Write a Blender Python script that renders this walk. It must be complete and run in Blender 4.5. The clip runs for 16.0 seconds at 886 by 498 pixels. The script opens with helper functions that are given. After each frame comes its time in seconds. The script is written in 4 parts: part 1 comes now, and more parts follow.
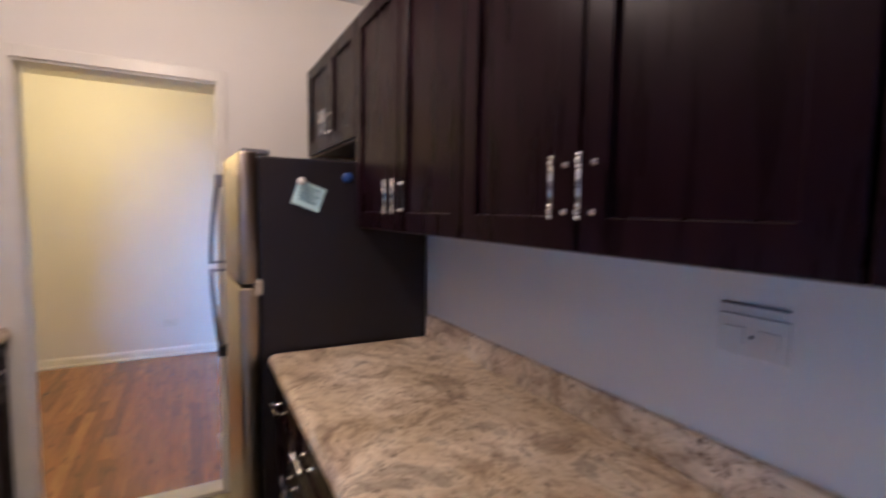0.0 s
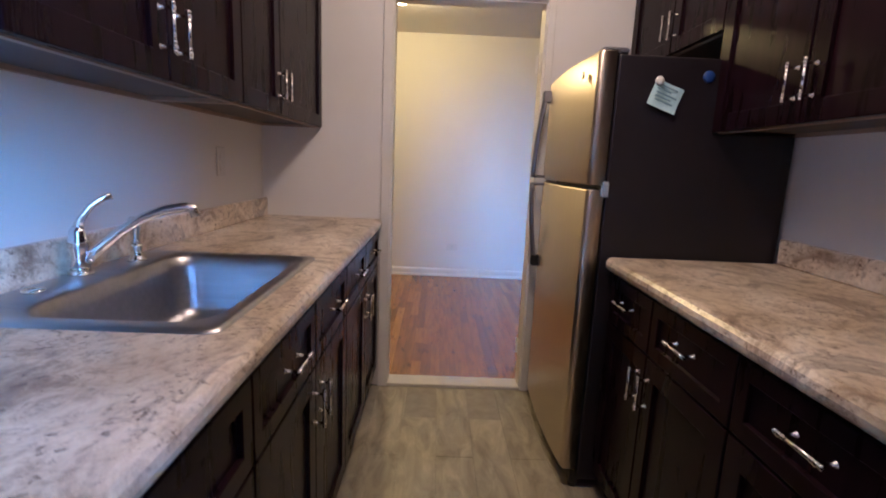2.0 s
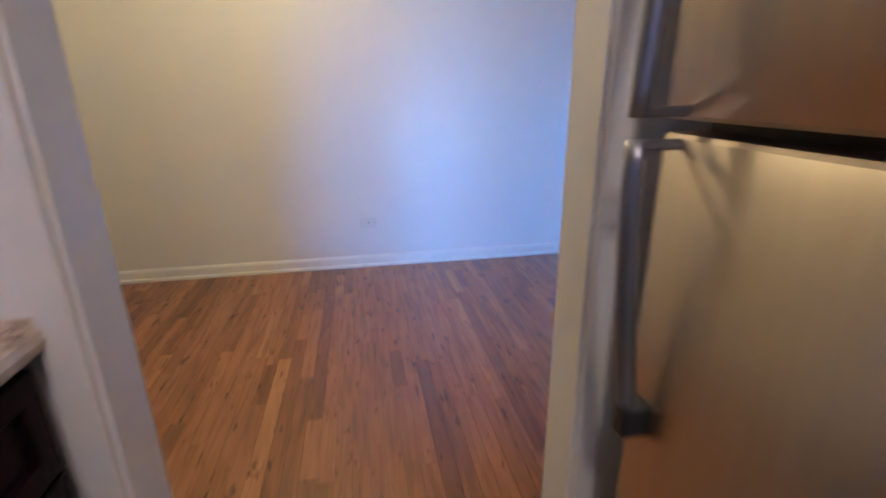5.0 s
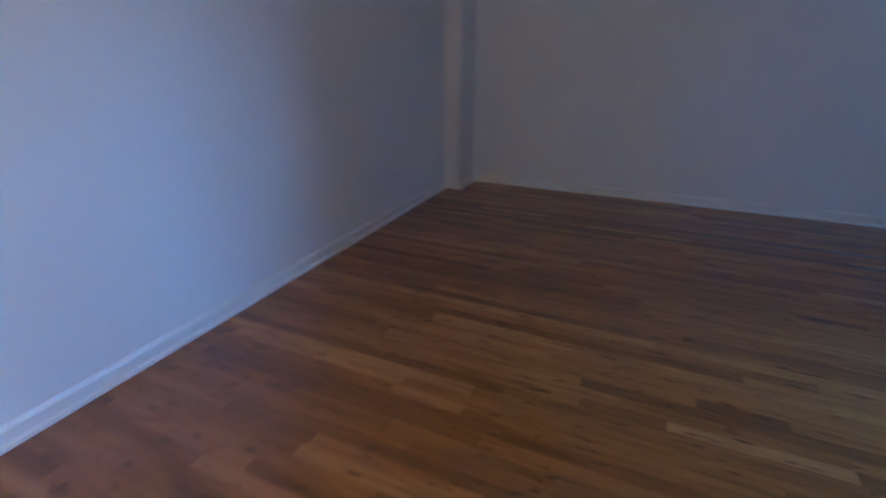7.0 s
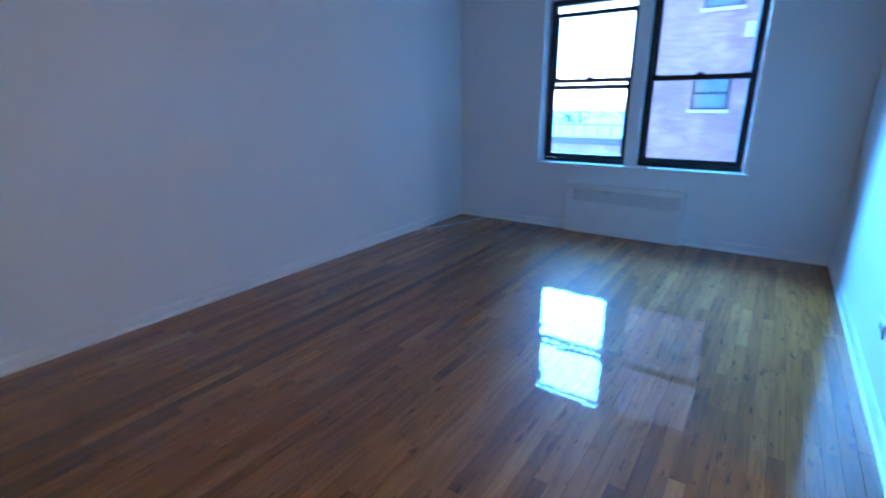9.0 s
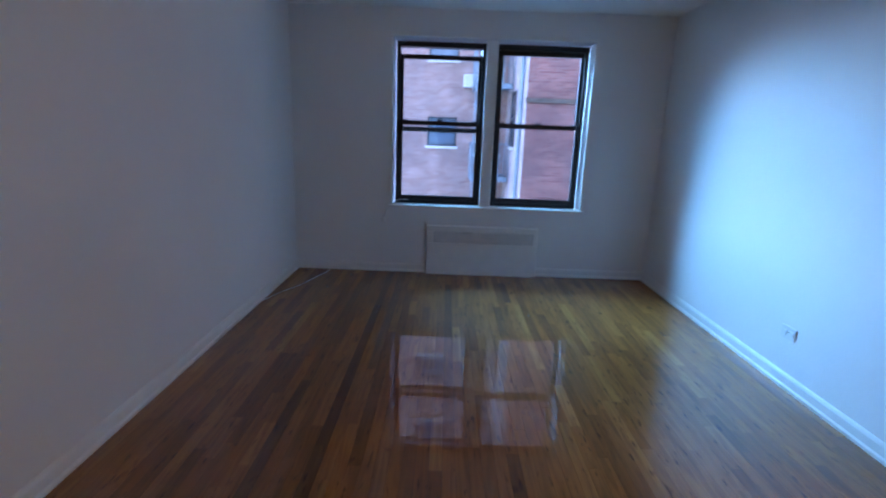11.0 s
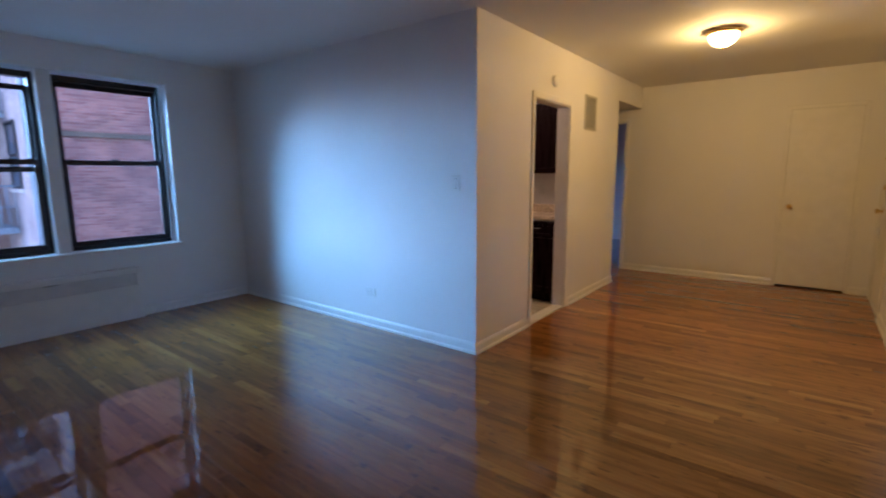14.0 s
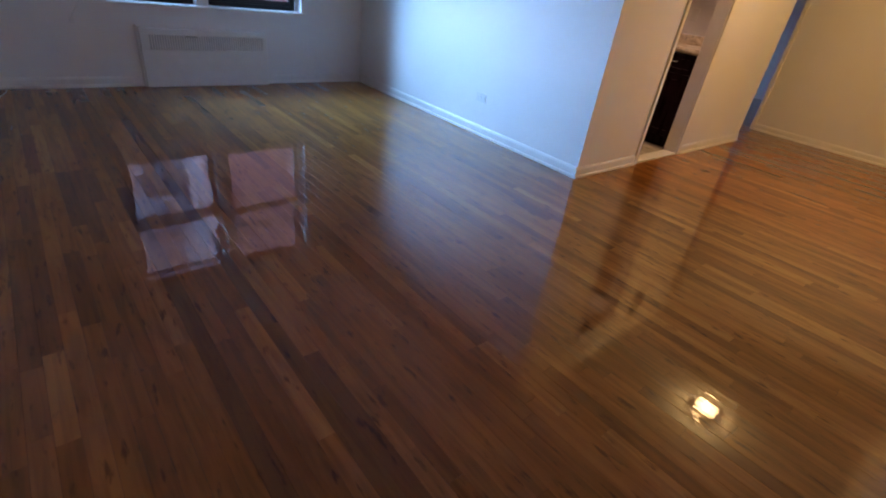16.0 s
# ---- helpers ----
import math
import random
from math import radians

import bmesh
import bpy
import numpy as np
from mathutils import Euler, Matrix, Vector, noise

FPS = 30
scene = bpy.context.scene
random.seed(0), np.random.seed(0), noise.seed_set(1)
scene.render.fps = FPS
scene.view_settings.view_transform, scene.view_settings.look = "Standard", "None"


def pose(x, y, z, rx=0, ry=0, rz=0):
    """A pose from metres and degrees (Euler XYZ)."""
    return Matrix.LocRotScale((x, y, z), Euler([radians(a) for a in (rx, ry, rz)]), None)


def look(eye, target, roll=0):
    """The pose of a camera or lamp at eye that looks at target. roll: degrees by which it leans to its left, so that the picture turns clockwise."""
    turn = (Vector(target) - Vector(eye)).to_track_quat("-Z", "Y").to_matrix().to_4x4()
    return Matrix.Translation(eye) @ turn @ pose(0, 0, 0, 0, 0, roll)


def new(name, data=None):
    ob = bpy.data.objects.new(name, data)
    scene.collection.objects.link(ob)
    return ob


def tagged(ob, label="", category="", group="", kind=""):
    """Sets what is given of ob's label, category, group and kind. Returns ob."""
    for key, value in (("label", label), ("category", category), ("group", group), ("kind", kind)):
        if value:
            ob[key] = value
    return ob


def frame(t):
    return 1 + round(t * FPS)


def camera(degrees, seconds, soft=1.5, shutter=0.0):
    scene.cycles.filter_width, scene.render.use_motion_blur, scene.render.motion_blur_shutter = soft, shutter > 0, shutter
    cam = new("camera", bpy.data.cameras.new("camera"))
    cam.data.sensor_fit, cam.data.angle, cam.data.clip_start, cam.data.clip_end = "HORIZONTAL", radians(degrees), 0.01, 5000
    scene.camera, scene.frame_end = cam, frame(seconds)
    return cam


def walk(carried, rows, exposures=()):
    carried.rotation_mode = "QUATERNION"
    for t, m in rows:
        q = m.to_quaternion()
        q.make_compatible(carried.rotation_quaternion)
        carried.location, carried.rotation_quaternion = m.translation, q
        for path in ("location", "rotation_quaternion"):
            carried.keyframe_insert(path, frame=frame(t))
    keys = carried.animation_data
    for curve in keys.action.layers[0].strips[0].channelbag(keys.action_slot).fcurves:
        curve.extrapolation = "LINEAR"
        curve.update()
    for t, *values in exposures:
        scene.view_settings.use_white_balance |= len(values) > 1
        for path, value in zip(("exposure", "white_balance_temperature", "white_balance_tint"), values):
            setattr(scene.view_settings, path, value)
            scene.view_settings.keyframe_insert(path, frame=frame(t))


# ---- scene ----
# seconds, x, y, z, pitch, roll, yaw
PATH = [
    (0, -0.149, -2.595, 1.410, -4.55, -0.91, -28.06),
    (0.5, -0.319, -2.587, 1.339, -8.57, -1.74, -13.34),
    (1, -0.498, -2.521, 1.280, -13.05, -0.48, -7.42),
    (1.5, -0.559, -2.516, 1.255, -14.51, -3.32, -4.45),
    (2, -0.521, -2.532, 1.210, -10.28, -2.45, -0.58),
    (2.5, -0.471, -2.520, 1.143, -17.63, -3.34, -3.37),
    (3, -0.447, -2.427, 1.145, -19.99, -1.88, -3.45),
    (3.5, -0.350, -2.112, 1.143, -18.41, -1.41, -2.51),
    (4, -0.384, -1.774, 1.172, -17.84, -2.27, -7.28),
    (4.2, -0.368, -1.591, 1.182, -18.02, -0.38, -7.46),
    (6.3, -0.391, 0.355, 1.201, -22.30, 0.08, -32.58),
    (6.5, -0.358, 0.447, 1.213, -22.83, -0.66, -41.61),
    (7, -0.068, 0.685, 1.227, -22.79, -0.14, -65.63),
    (7.5, 0.250, 1.003, 1.241, -23.02, -0.90, -93.01),
    (8, 0.587, 1.196, 1.256, -23.13, 1.98, -111.22),
    (8.5, 1.004, 1.344, 1.255, -21.15, 0.35, -128.89),
    (9, 1.354, 1.536, 1.294, -17.30, 0.50, -145.31),
    (9.2, 1.561, 1.511, 1.338, -18.89, 1.41, -151.36),
    (11.3, 3.172, 1.469, 1.380, -10.24, -2.86, -188.31),
    (11.5, 3.377, 1.580, 1.361, -5.42, -2.80, -195.03),
    (12, 3.609, 1.508, 1.366, -3.42, -3.21, -200.13),
    (12.5, 3.845, 1.492, 1.393, -9.20, -0.76, -217.52),
    (13, 3.684, 1.647, 1.388, -7.98, -0.44, -230.35),
    (13.5, 3.594, 1.948, 1.392, -8.19, -0.58, -236.14),
    (14, 3.708, 1.912, 1.353, -8.96, 0.38, -232.30),
    (14.5, 3.850, 1.881, 1.316, -9.11, -1.79, -223.94),
    (15, 3.893, 1.888, 1.249, -17.85, -5.17, -223.11),
    (15.5, 3.857, 1.930, 1.229, -26.35, -5.13, -219.81),
    (16, 3.891, 1.906, 1.202, -30.01, -7.19, -219.14),
]

cam = camera(86.2, 16.0, soft=1.9, shutter=0.4)
# seconds, stops, kelvin, tint
EXPOSURES = [(0.0, 3.32, 4950, 29), (1.5, 3.22, 4900, 30), (2.0, 3.15, 4950, 31), (2.5, 3.2, 4800, 32), (3.5, 3.42, 4650, 31), (4.2, 3.48, 4520, 31), (6.3, 2.78, 4700, 29), (7.0, 2.86, 4800, 27), (7.6, 3.4, 4850, 31), (8.0, 3.6, 4600, 27), (8.5, 3.8, 4520, 22), (9.2, 3.56, 4550, 22),
             (11.3, 3.1, 5850, 33), (12.0, 3.1, 5850, 34), (12.5, 3.14, 5700, 33), (13.5, 2.88, 6080, 38), (14.5, 2.87, 6050, 37), (15.3, 2.95, 6500, 41), (16.0, 3.25, 6600, 43)]
walk(cam, [(t, pose(x, y, z, 90 + p, r, w)) for t, x, y, z, p, r, w in PATH], EXPOSURES)

# ---- light ----
SKY_BLUE = (0.195, 0.61, 1.0)
LAMP_WARM = (1.0, 0.70, 0.19)
KITCHEN_TONE = (1.0, 0.71, 0.42)
world = bpy.data.worlds.new("sky_world")
scene.world = world
world.use_nodes = True
wn, wl = world.node_tree.nodes, world.node_tree.links
sky = wn.new("ShaderNodeTexSky")
sky.sky_type, sky.sun_disc = "NISHITA", False
sky.sun_elevation, sky.sun_rotation = radians(50), radians(139)
sky.ozone_density, sky.dust_density = 5.0, 0.4
wl.new(sky.outputs["Color"], wn["Background"].inputs["Color"])
wn["Background"].inputs["Strength"].default_value = 0.15

sun_data = bpy.data.lights.new("sun", "SUN")
sun_data.energy, sun_data.angle, sun_data.color = 3.9, radians(58), SKY_BLUE
sun = new("sun", sun_data)
sun.matrix_world = look((4.8, -12.2, 6.4), (0.0, 0.0, 0.0))


def bulb(name, x, y, z, watts, size, tone):
    data = bpy.data.lights.new(name, "POINT")
    data.energy, data.shadow_soft_size, data.color = watts, size, tone
    ob = new(name, data)
    ob.location = (x, y, z)
    return ob


# the foyer bulb sits inside its dome, under a metal pan
bulb("foyer_bulb", -0.854, 1.242, 2.41, 4.1, 0.04, LAMP_WARM)
bulb("kitchen_bulb", -0.35, -1.45, 2.25, 2.5, 0.09, KITCHEN_TONE)


# ---- materials ----
def mat(name, color, rough=0.5, metal=0.0, vary=0.06, scale=3.0, bump=0.0, bump_scale=60.0, coat=0.0, stretch=(1, 1, 1), spec=0.5):
    m = bpy.data.materials.new(name)
    m.use_nodes = True
    nt = m.node_tree
    n, l = nt.nodes, nt.links
    b = n["Principled BSDF"]
    b.inputs["Roughness"].default_value = rough
    b.inputs["Metallic"].default_value = metal
    b.inputs["Specular IOR Level"].default_value = spec
    b.inputs["Coat Weight"].default_value = coat
    b.inputs["Coat Roughness"].default_value = 0.06
    geo = n.new("ShaderNodeNewGeometry")
    mp = n.new("ShaderNodeMapping")
    mp.inputs["Scale"].default_value = stretch
    l.new(geo.outputs["Position"], mp.inputs["Vector"])
    t1 = n.new("ShaderNodeTexNoise")
    t1.inputs["Scale"].default_value, t1.inputs["Detail"].default_value = scale, 5
    l.new(mp.outputs[0], t1.inputs["Vector"])
    r = n.new("ShaderNodeValToRGB")
    lo = [c * (1 - vary) for c in color]
    hi = [min(1, c * (1 + vary)) for c in color]
    r.color_ramp.elements[0].position, r.color_ramp.elements[1].position = 0.3, 0.7
    r.color_ramp.elements[0].color, r.color_ramp.elements[1].color = (*lo, 1), (*hi, 1)
    l.new(t1.outputs["Fac"], r.inputs["Fac"])
    l.new(r.outputs["Color"], b.inputs["Base Color"])
    t2 = n.new("ShaderNodeTexNoise")
    t2.inputs["Scale"].default_value, t2.inputs["Detail"].default_value = bump_scale, 3
    l.new(mp.outputs[0], t2.inputs["Vector"])
    rr = n.new("ShaderNodeMapRange")
    rr.inputs["To Min"].default_value, rr.inputs["To Max"].default_value = rough * 0.85, min(1, rough * 1.15)
    l.new(t1.outputs["Fac"], rr.inputs["Value"])
    l.new(rr.outputs[0], b.inputs["Roughness"])
    if bump:
        bp = n.new("ShaderNodeBump")
        bp.inputs["Strength"].default_value, bp.inputs["Distance"].default_value = bump, 0.004
        l.new(t2.outputs["Fac"], bp.inputs["Height"])
        l.new(bp.outputs[0], b.inputs["Normal"])
    return m


def strip_wood(name, by_island, tone=1.0):
    """Varnished oak strips, each piece with its own tone."""
    m = bpy.data.materials.new(name)
    m.use_nodes = True
    n, l = m.node_tree.nodes, m.node_tree.links
    b = n["Principled BSDF"]
    geo = n.new("ShaderNodeNewGeometry")
    if by_island:
        rnd = geo.outputs["Random Per Island"]
    else:
        rnd = n.new("ShaderNodeObjectInfo").outputs["Random"]
    ramp = n.new("ShaderNodeValToRGB")
    e = ramp.color_ramp.elements
    stops = ((0.0, (0.155, 0.051, 0.010)), (0.06, (0.222, 0.077, 0.014)), (0.3, (0.282, 0.104, 0.0185)), (0.6, (0.324, 0.123, 0.0225)), (0.9, (0.368, 0.143, 0.030)), (1.0, (0.44, 0.187, 0.044)))
    e[0].position, e[1].position = stops[0][0], stops[-1][0]
    e[0].color, e[1].color = [(*(c * tone for c in col), 1) for _, col in (stops[0], stops[-1])]
    for pos, col in stops[1:-1]:
        x = e.new(pos)
        x.color = (*(c * tone for c in col), 1)
    l.new(rnd, ramp.inputs["Fac"])
    off = n.new("ShaderNodeMath")
    off.operation = "MULTIPLY"
    off.inputs[1].default_value = 37.0
    l.new(rnd, off.inputs[0])
    comb = n.new("ShaderNodeCombineXYZ")
    l.new(off.outputs[0], comb.inputs["Z"])
    add = n.new("ShaderNodeVectorMath")
    add.operation = "ADD"
    l.new(geo.outputs["Position"], add.inputs[0])
    l.new(comb.outputs[0], add.inputs[1])
    mp = n.new("ShaderNodeMapping")
    mp.inputs["Scale"].default_value = (38, 3, 38)
    l.new(add.outputs[0], mp.inputs["Vector"])
    g = n.new("ShaderNodeTexNoise")
    g.inputs["Scale"].default_value, g.inputs["Detail"].default_value, g.inputs["Distortion"].default_value = 1.0, 6, 0.6
    l.new(mp.outputs[0], g.inputs["Vector"])
    mp2 = n.new("ShaderNodeMapping")
    mp2.inputs["Scale"].default_value = (40, 9, 40)
    l.new(add.outputs[0], mp2.inputs["Vector"])
    g2 = n.new("ShaderNodeTexNoise")
    g2.inputs["Scale"].default_value, g2.inputs["Detail"].default_value = 1.0, 4
    l.new(mp2.outputs[0], g2.inputs["Vector"])
    gr = n.new("ShaderNodeValToRGB")
    gr.color_ramp.elements[0].position, gr.color_ramp.elements[0].color = 0.30, (0.66, 0.63, 0.60, 1)
    gr.color_ramp.elements[1].position, gr.color_ramp.elements[1].color = 0.6, (1.08, 1.08, 1.08, 1)
    l.new(g.outputs["Fac"], gr.inputs["Fac"])
    kn = n.new("ShaderNodeValToRGB")
    kn.color_ramp.elements[0].position, kn.color_ramp.elements[0].color = 0.29, (0.36, 0.30, 0.26, 1)
    kn.color_ramp.elements[1].position, kn.color_ramp.elements[1].color = 0.39, (1, 1, 1, 1)
    l.new(g2.outputs["Fac"], kn.inputs["Fac"])
    mul = n.new("ShaderNodeMix")
    mul.data_type, mul.blend_type = "RGBA", "MULTIPLY"
    mul.inputs["Factor"].default_value = 1.0
    l.new(ramp.outputs["Color"], mul.inputs["A"])
    l.new(gr.outputs["Color"], mul.inputs["B"])
    mul2 = n.new("ShaderNodeMix")
    mul2.data_type, mul2.blend_type = "RGBA", "MULTIPLY"
    mul2.inputs["Factor"].default_value = 1.0
    l.new(mul.outputs["Result"], mul2.inputs["A"])
    l.new(kn.outputs["Color"], mul2.inputs["B"])
    l.new(mul2.outputs["Result"], b.inputs["Base Color"])
    # thick varnish with faint ripples
    b.inputs["Roughness"].default_value = 0.5
    b.inputs["Specular IOR Level"].default_value = 0.08
    b.inputs["Coat Weight"].default_value = 1.0
    b.inputs["Coat Roughness"].default_value = 0.035
    b.inputs["Coat IOR"].default_value = 1.62
    wob = n.new("ShaderNodeTexNoise")
    wob.inputs["Scale"].default_value, wob.inputs["Detail"].default_value = 1.0, 2
    mp3 = n.new("ShaderNodeMapping")
    mp3.inputs["Scale"].default_value = (28, 7, 28)
    l.new(add.outputs[0], mp3.inputs["Vector"])
    l.new(mp3.outputs[0], wob.inputs["Vector"])
    bp = n.new("ShaderNodeBump")
    bp.inputs["Strength"].default_value, bp.inputs["Distance"].default_value = 0.14, 0.003
    l.new(wob.outputs["Fac"], bp.inputs["Height"])
    l.new(bp.outputs[0], b.inputs["Normal"])
    l.new(bp.outputs[0], b.inputs["Coat Normal"])
    return m


def laminate(name):
    """Granite-look worktop laminate: cream ground, tan and grey clouds, fine dark flecks in clusters."""
    m = bpy.data.materials.new(name)
    m.use_nodes = True
    n, l = m.node_tree.nodes, m.node_tree.links
    b = n["Principled BSDF"]
    geo = n.new("ShaderNodeNewGeometry")
    mp = n.new("ShaderNodeMapping")
    mp.inputs["Scale"].default_value = (1.25, 0.95, 1.25)
    mp.inputs["Rotation"].default_value = (0, 0, 0.4)
    l.new(geo.outputs["Position"], mp.inputs["Vector"])

    def noise(scale, detail, rough, warp):
        t = n.new("ShaderNodeTexNoise")
        t.inputs["Scale"].default_value, t.inputs["Detail"].default_value = scale, detail
        t.inputs["Roughness"].default_value, t.inputs["Distortion"].default_value = rough, warp
        l.new(mp.outputs[0], t.inputs["Vector"])
        return t.outputs["Fac"]

    def ramp(src, stops):
        r = n.new("ShaderNodeValToRGB")
        e = r.color_ramp.elements
        e[0].position, e[0].color = stops[0][0], (*stops[0][1], 1)
        e[1].position, e[1].color = stops[-1][0], (*stops[-1][1], 1)
        for pos, col in stops[1:-1]:
            x = e.new(pos)
            x.color = (*col, 1)
        l.new(src, r.inputs["Fac"])
        return r.outputs["Color"]

    def times(a, c):
        x = n.new("ShaderNodeMix")
        x.data_type, x.blend_type = "RGBA", "MULTIPLY"
        x.inputs["Factor"].default_value = 1.0
        l.new(a, x.inputs["A"])
        l.new(c, x.inputs["B"])
        return x.outputs["Result"]

    clouds = ramp(noise(5.0, 11, 0.70, 1.3), ((0.31, (0.27, 0.21, 0.165)), (0.40, (0.47, 0.39, 0.31)), (0.47, (0.74, 0.66, 0.55)), (0.56, (0.90, 0.84, 0.74)), (0.63, (0.48, 0.435, 0.385)), (0.70, (0.74, 0.70, 0.63))))
    mottle = ramp(noise(27, 9, 0.75, 0.5), ((0.36, (0.56, 0.50, 0.46)), (0.46, (0.88, 0.84, 0.80)), (0.56, (1.0, 0.99, 0.97)), (0.66, (0.86, 0.85, 0.84))))
    fleck_src = noise(62, 7, 0.72, 0.3)
    flecks = ramp(fleck_src, ((0.35, (0.16, 0.12, 0.105)), (0.40, (0.46, 0.40, 0.37)), (0.44, (0.92, 0.9, 0.88)), (0.5, (1.0, 1.0, 1.0))))
    clear = ramp(noise(9.0, 5, 0.6, 0.8), ((0.45, (0.0, 0.0, 0.0)), (0.56, (1.0, 1.0, 1.0))))
    patch = n.new("ShaderNodeMix")
    patch.data_type = "RGBA"
    patch.inputs["B"].default_value = (1.0, 1.0, 1.0, 1.0)
    l.new(clear, patch.inputs["Factor"])
    l.new(flecks, patch.inputs["A"])
    region = ramp(noise(2.4, 4, 0.5, 0.6), ((0.40, (1.0, 0.97, 0.94)), (0.60, (0.70, 0.635, 0.54))))
    l.new(times(times(times(clouds, region), mottle), patch.outputs["Result"]), b.inputs["Base Color"])
    b.inputs["Roughness"].default_value = 0.3
    bp = n.new("ShaderNodeBump")
    bp.inputs["Strength"].default_value, bp.inputs["Distance"].default_value = 0.08, 0.002
    l.new(fleck_src, bp.inputs["Height"])
    l.new(bp.outputs[0], b.inputs["Normal"])
    return m


def brickwork(name, c1, c2, mortar, size=(0.21, 0.068), flip=False):
    m = bpy.data.materials.new(name)
    m.use_nodes = True
    n, l = m.node_tree.nodes, m.node_tree.links
    b = n["Principled BSDF"]
    b.inputs["Roughness"].default_value = 0.9
    geo = n.new("ShaderNodeNewGeometry")
    sep = n.new("ShaderNodeSeparateXYZ")
    l.new(geo.outputs["Position"], sep.inputs[0])
    add = n.new("ShaderNodeMath")
    l.new(sep.outputs["X"], add.inputs[0])
    l.new(sep.outputs["Y"], add.inputs[1])
    cmb = n.new("ShaderNodeCombineXYZ")
    l.new(add.outputs[0], cmb.inputs["X"])
    l.new(sep.outputs["Z"], cmb.inputs["Y"])
    t = n.new("ShaderNodeTexBrick")
    t.inputs["Color1"].default_value, t.inputs["Color2"].default_value, t.inputs["Mortar"].default_value = (*c1, 1), (*c2, 1), (*mortar, 1)
    t.inputs["Scale"].default_value = 1.0
    t.inputs["Mortar Size"].default_value = 0.007
    t.inputs["Brick Width"].default_value, t.inputs["Row Height"].default_value = size
    t.inputs["Bias"].default_value = -0.2
    l.new(cmb.outputs[0], t.inputs["Vector"])
    ns_ = n.new("ShaderNodeTexNoise")
    ns_.inputs["Scale"].default_value, ns_.inputs["Detail"].default_value = 1.6, 6
    l.new(geo.outputs["Position"], ns_.inputs["Vector"])
    rr = n.new("ShaderNodeValToRGB")
    rr.color_ramp.elements[0].position, rr.color_ramp.elements[0].color = 0.3, (0.7, 0.7, 0.72, 1)
    rr.color_ramp.elements[1].position, rr.color_ramp.elements[1].color = 0.7, (1.15, 1.12, 1.1, 1)
    l.new(ns_.outputs["Fac"], rr.inputs["Fac"])
    mul = n.new("ShaderNodeMix")
    mul.data_type, mul.blend_type = "RGBA", "MULTIPLY"
    mul.inputs["Factor"].default_value = 1.0
    l.new(t.outputs["Color"], mul.inputs["A"])
    l.new(rr.outputs["Color"], mul.inputs["B"])
    l.new(mul.outputs["Result"], b.inputs["Base Color"])
    bp = n.new("ShaderNodeBump")
    bp.inputs["Strength"].default_value, bp.inputs["Distance"].default_value = 0.5, 0.01
    bp.invert = True
    l.new(t.outputs["Fac"], bp.inputs["Height"])
    l.new(bp.outputs[0], b.inputs["Normal"])
    return m


def glass(name):
    m = bpy.data.materials.new(name)
    m.use_nodes = True
    n, l = m.node_tree.nodes, m.node_tree.links
    n.remove(n["Principled BSDF"])
    tr, gl, mx, fr = (n.new("ShaderNodeBsdfTransparent"), n.new("ShaderNodeBsdfGlossy"), n.new("ShaderNodeMixShader"), n.new("ShaderNodeFresnel"))
    tr.inputs["Color"].default_value = (0.94, 0.96, 0.97, 1)
    gl.inputs["Roughness"].default_value = 0.02
    fr.inputs["IOR"].default_value = 1.45
    l.new(fr.outputs[0], mx.inputs[0])
    l.new(tr.outputs[0], mx.inputs[1])
    l.new(gl.outputs[0], mx.inputs[2])
    l.new(mx.outputs[0], n["Material Output"].inputs["Surface"])
    return m


def glow(name, color, strength):
    m = bpy.data.materials.new(name)
    m.use_nodes = True
    b = m.node_tree.nodes["Principled BSDF"]
    b.inputs["Base Color"].default_value = (0.9, 0.88, 0.8, 1)
    b.inputs["Emission Color"].default_value = (*color, 1)
    b.inputs["Emission Strength"].default_value = strength
    return m


WALL = mat("wall_paint", (0.80, 0.78, 0.755), 0.55, vary=0.03, scale=1.3, bump=0.10, bump_scale=45)
CEIL = mat("ceiling_paint", (0.80, 0.785, 0.76), 0.8, vary=0.02, scale=1.2, bump=0.12, bump_scale=35)
TRIM = mat("trim_gloss_paint", (0.80, 0.78, 0.74), 0.35, vary=0.03, scale=9, bump=0.10, bump_scale=30)
ESPRESSO = mat("espresso_stained_wood", (0.0105, 0.0038, 0.0064), 0.28, spec=0.085, vary=0.35, scale=3.0, bump=0.05, bump_scale=30, stretch=(9, 9, 1.2))
CARCASS = mat("tan_cabinet_edge", (0.36, 0.27, 0.20), 0.55, vary=0.12, scale=4, stretch=(6, 1, 6))
UNDERSIDE = mat("dull_cabinet_underside", (0.075, 0.058, 0.05), 0.6, vary=0.15, scale=4, stretch=(6, 1, 6))
CHROME = mat("polished_chrome", (0.80, 0.79, 0.77), 0.10, 1.0, vary=0.03)
STEEL = mat("brushed_sink_steel", (0.43, 0.43, 0.445), 0.34, 1.0, vary=0.08, scale=6, bump=0.04, bump_scale=160, stretch=(1, 12, 12))
FRIDGE_STEEL = mat("brushed_fridge_steel", (0.56, 0.475, 0.37), 0.36, 1.0, vary=0.06, scale=5, bump=0.03, bump_scale=120, stretch=(1, 30, 1))
FRIDGE_BLACK = mat("black_textured_enamel", (0.012, 0.0085, 0.012), 0.42, vary=0.2, bump=0.12, bump_scale=220)
GREY_HANDLE = mat("grey_metal_handle", (0.27, 0.27, 0.30), 0.32, 0.8, vary=0.08)
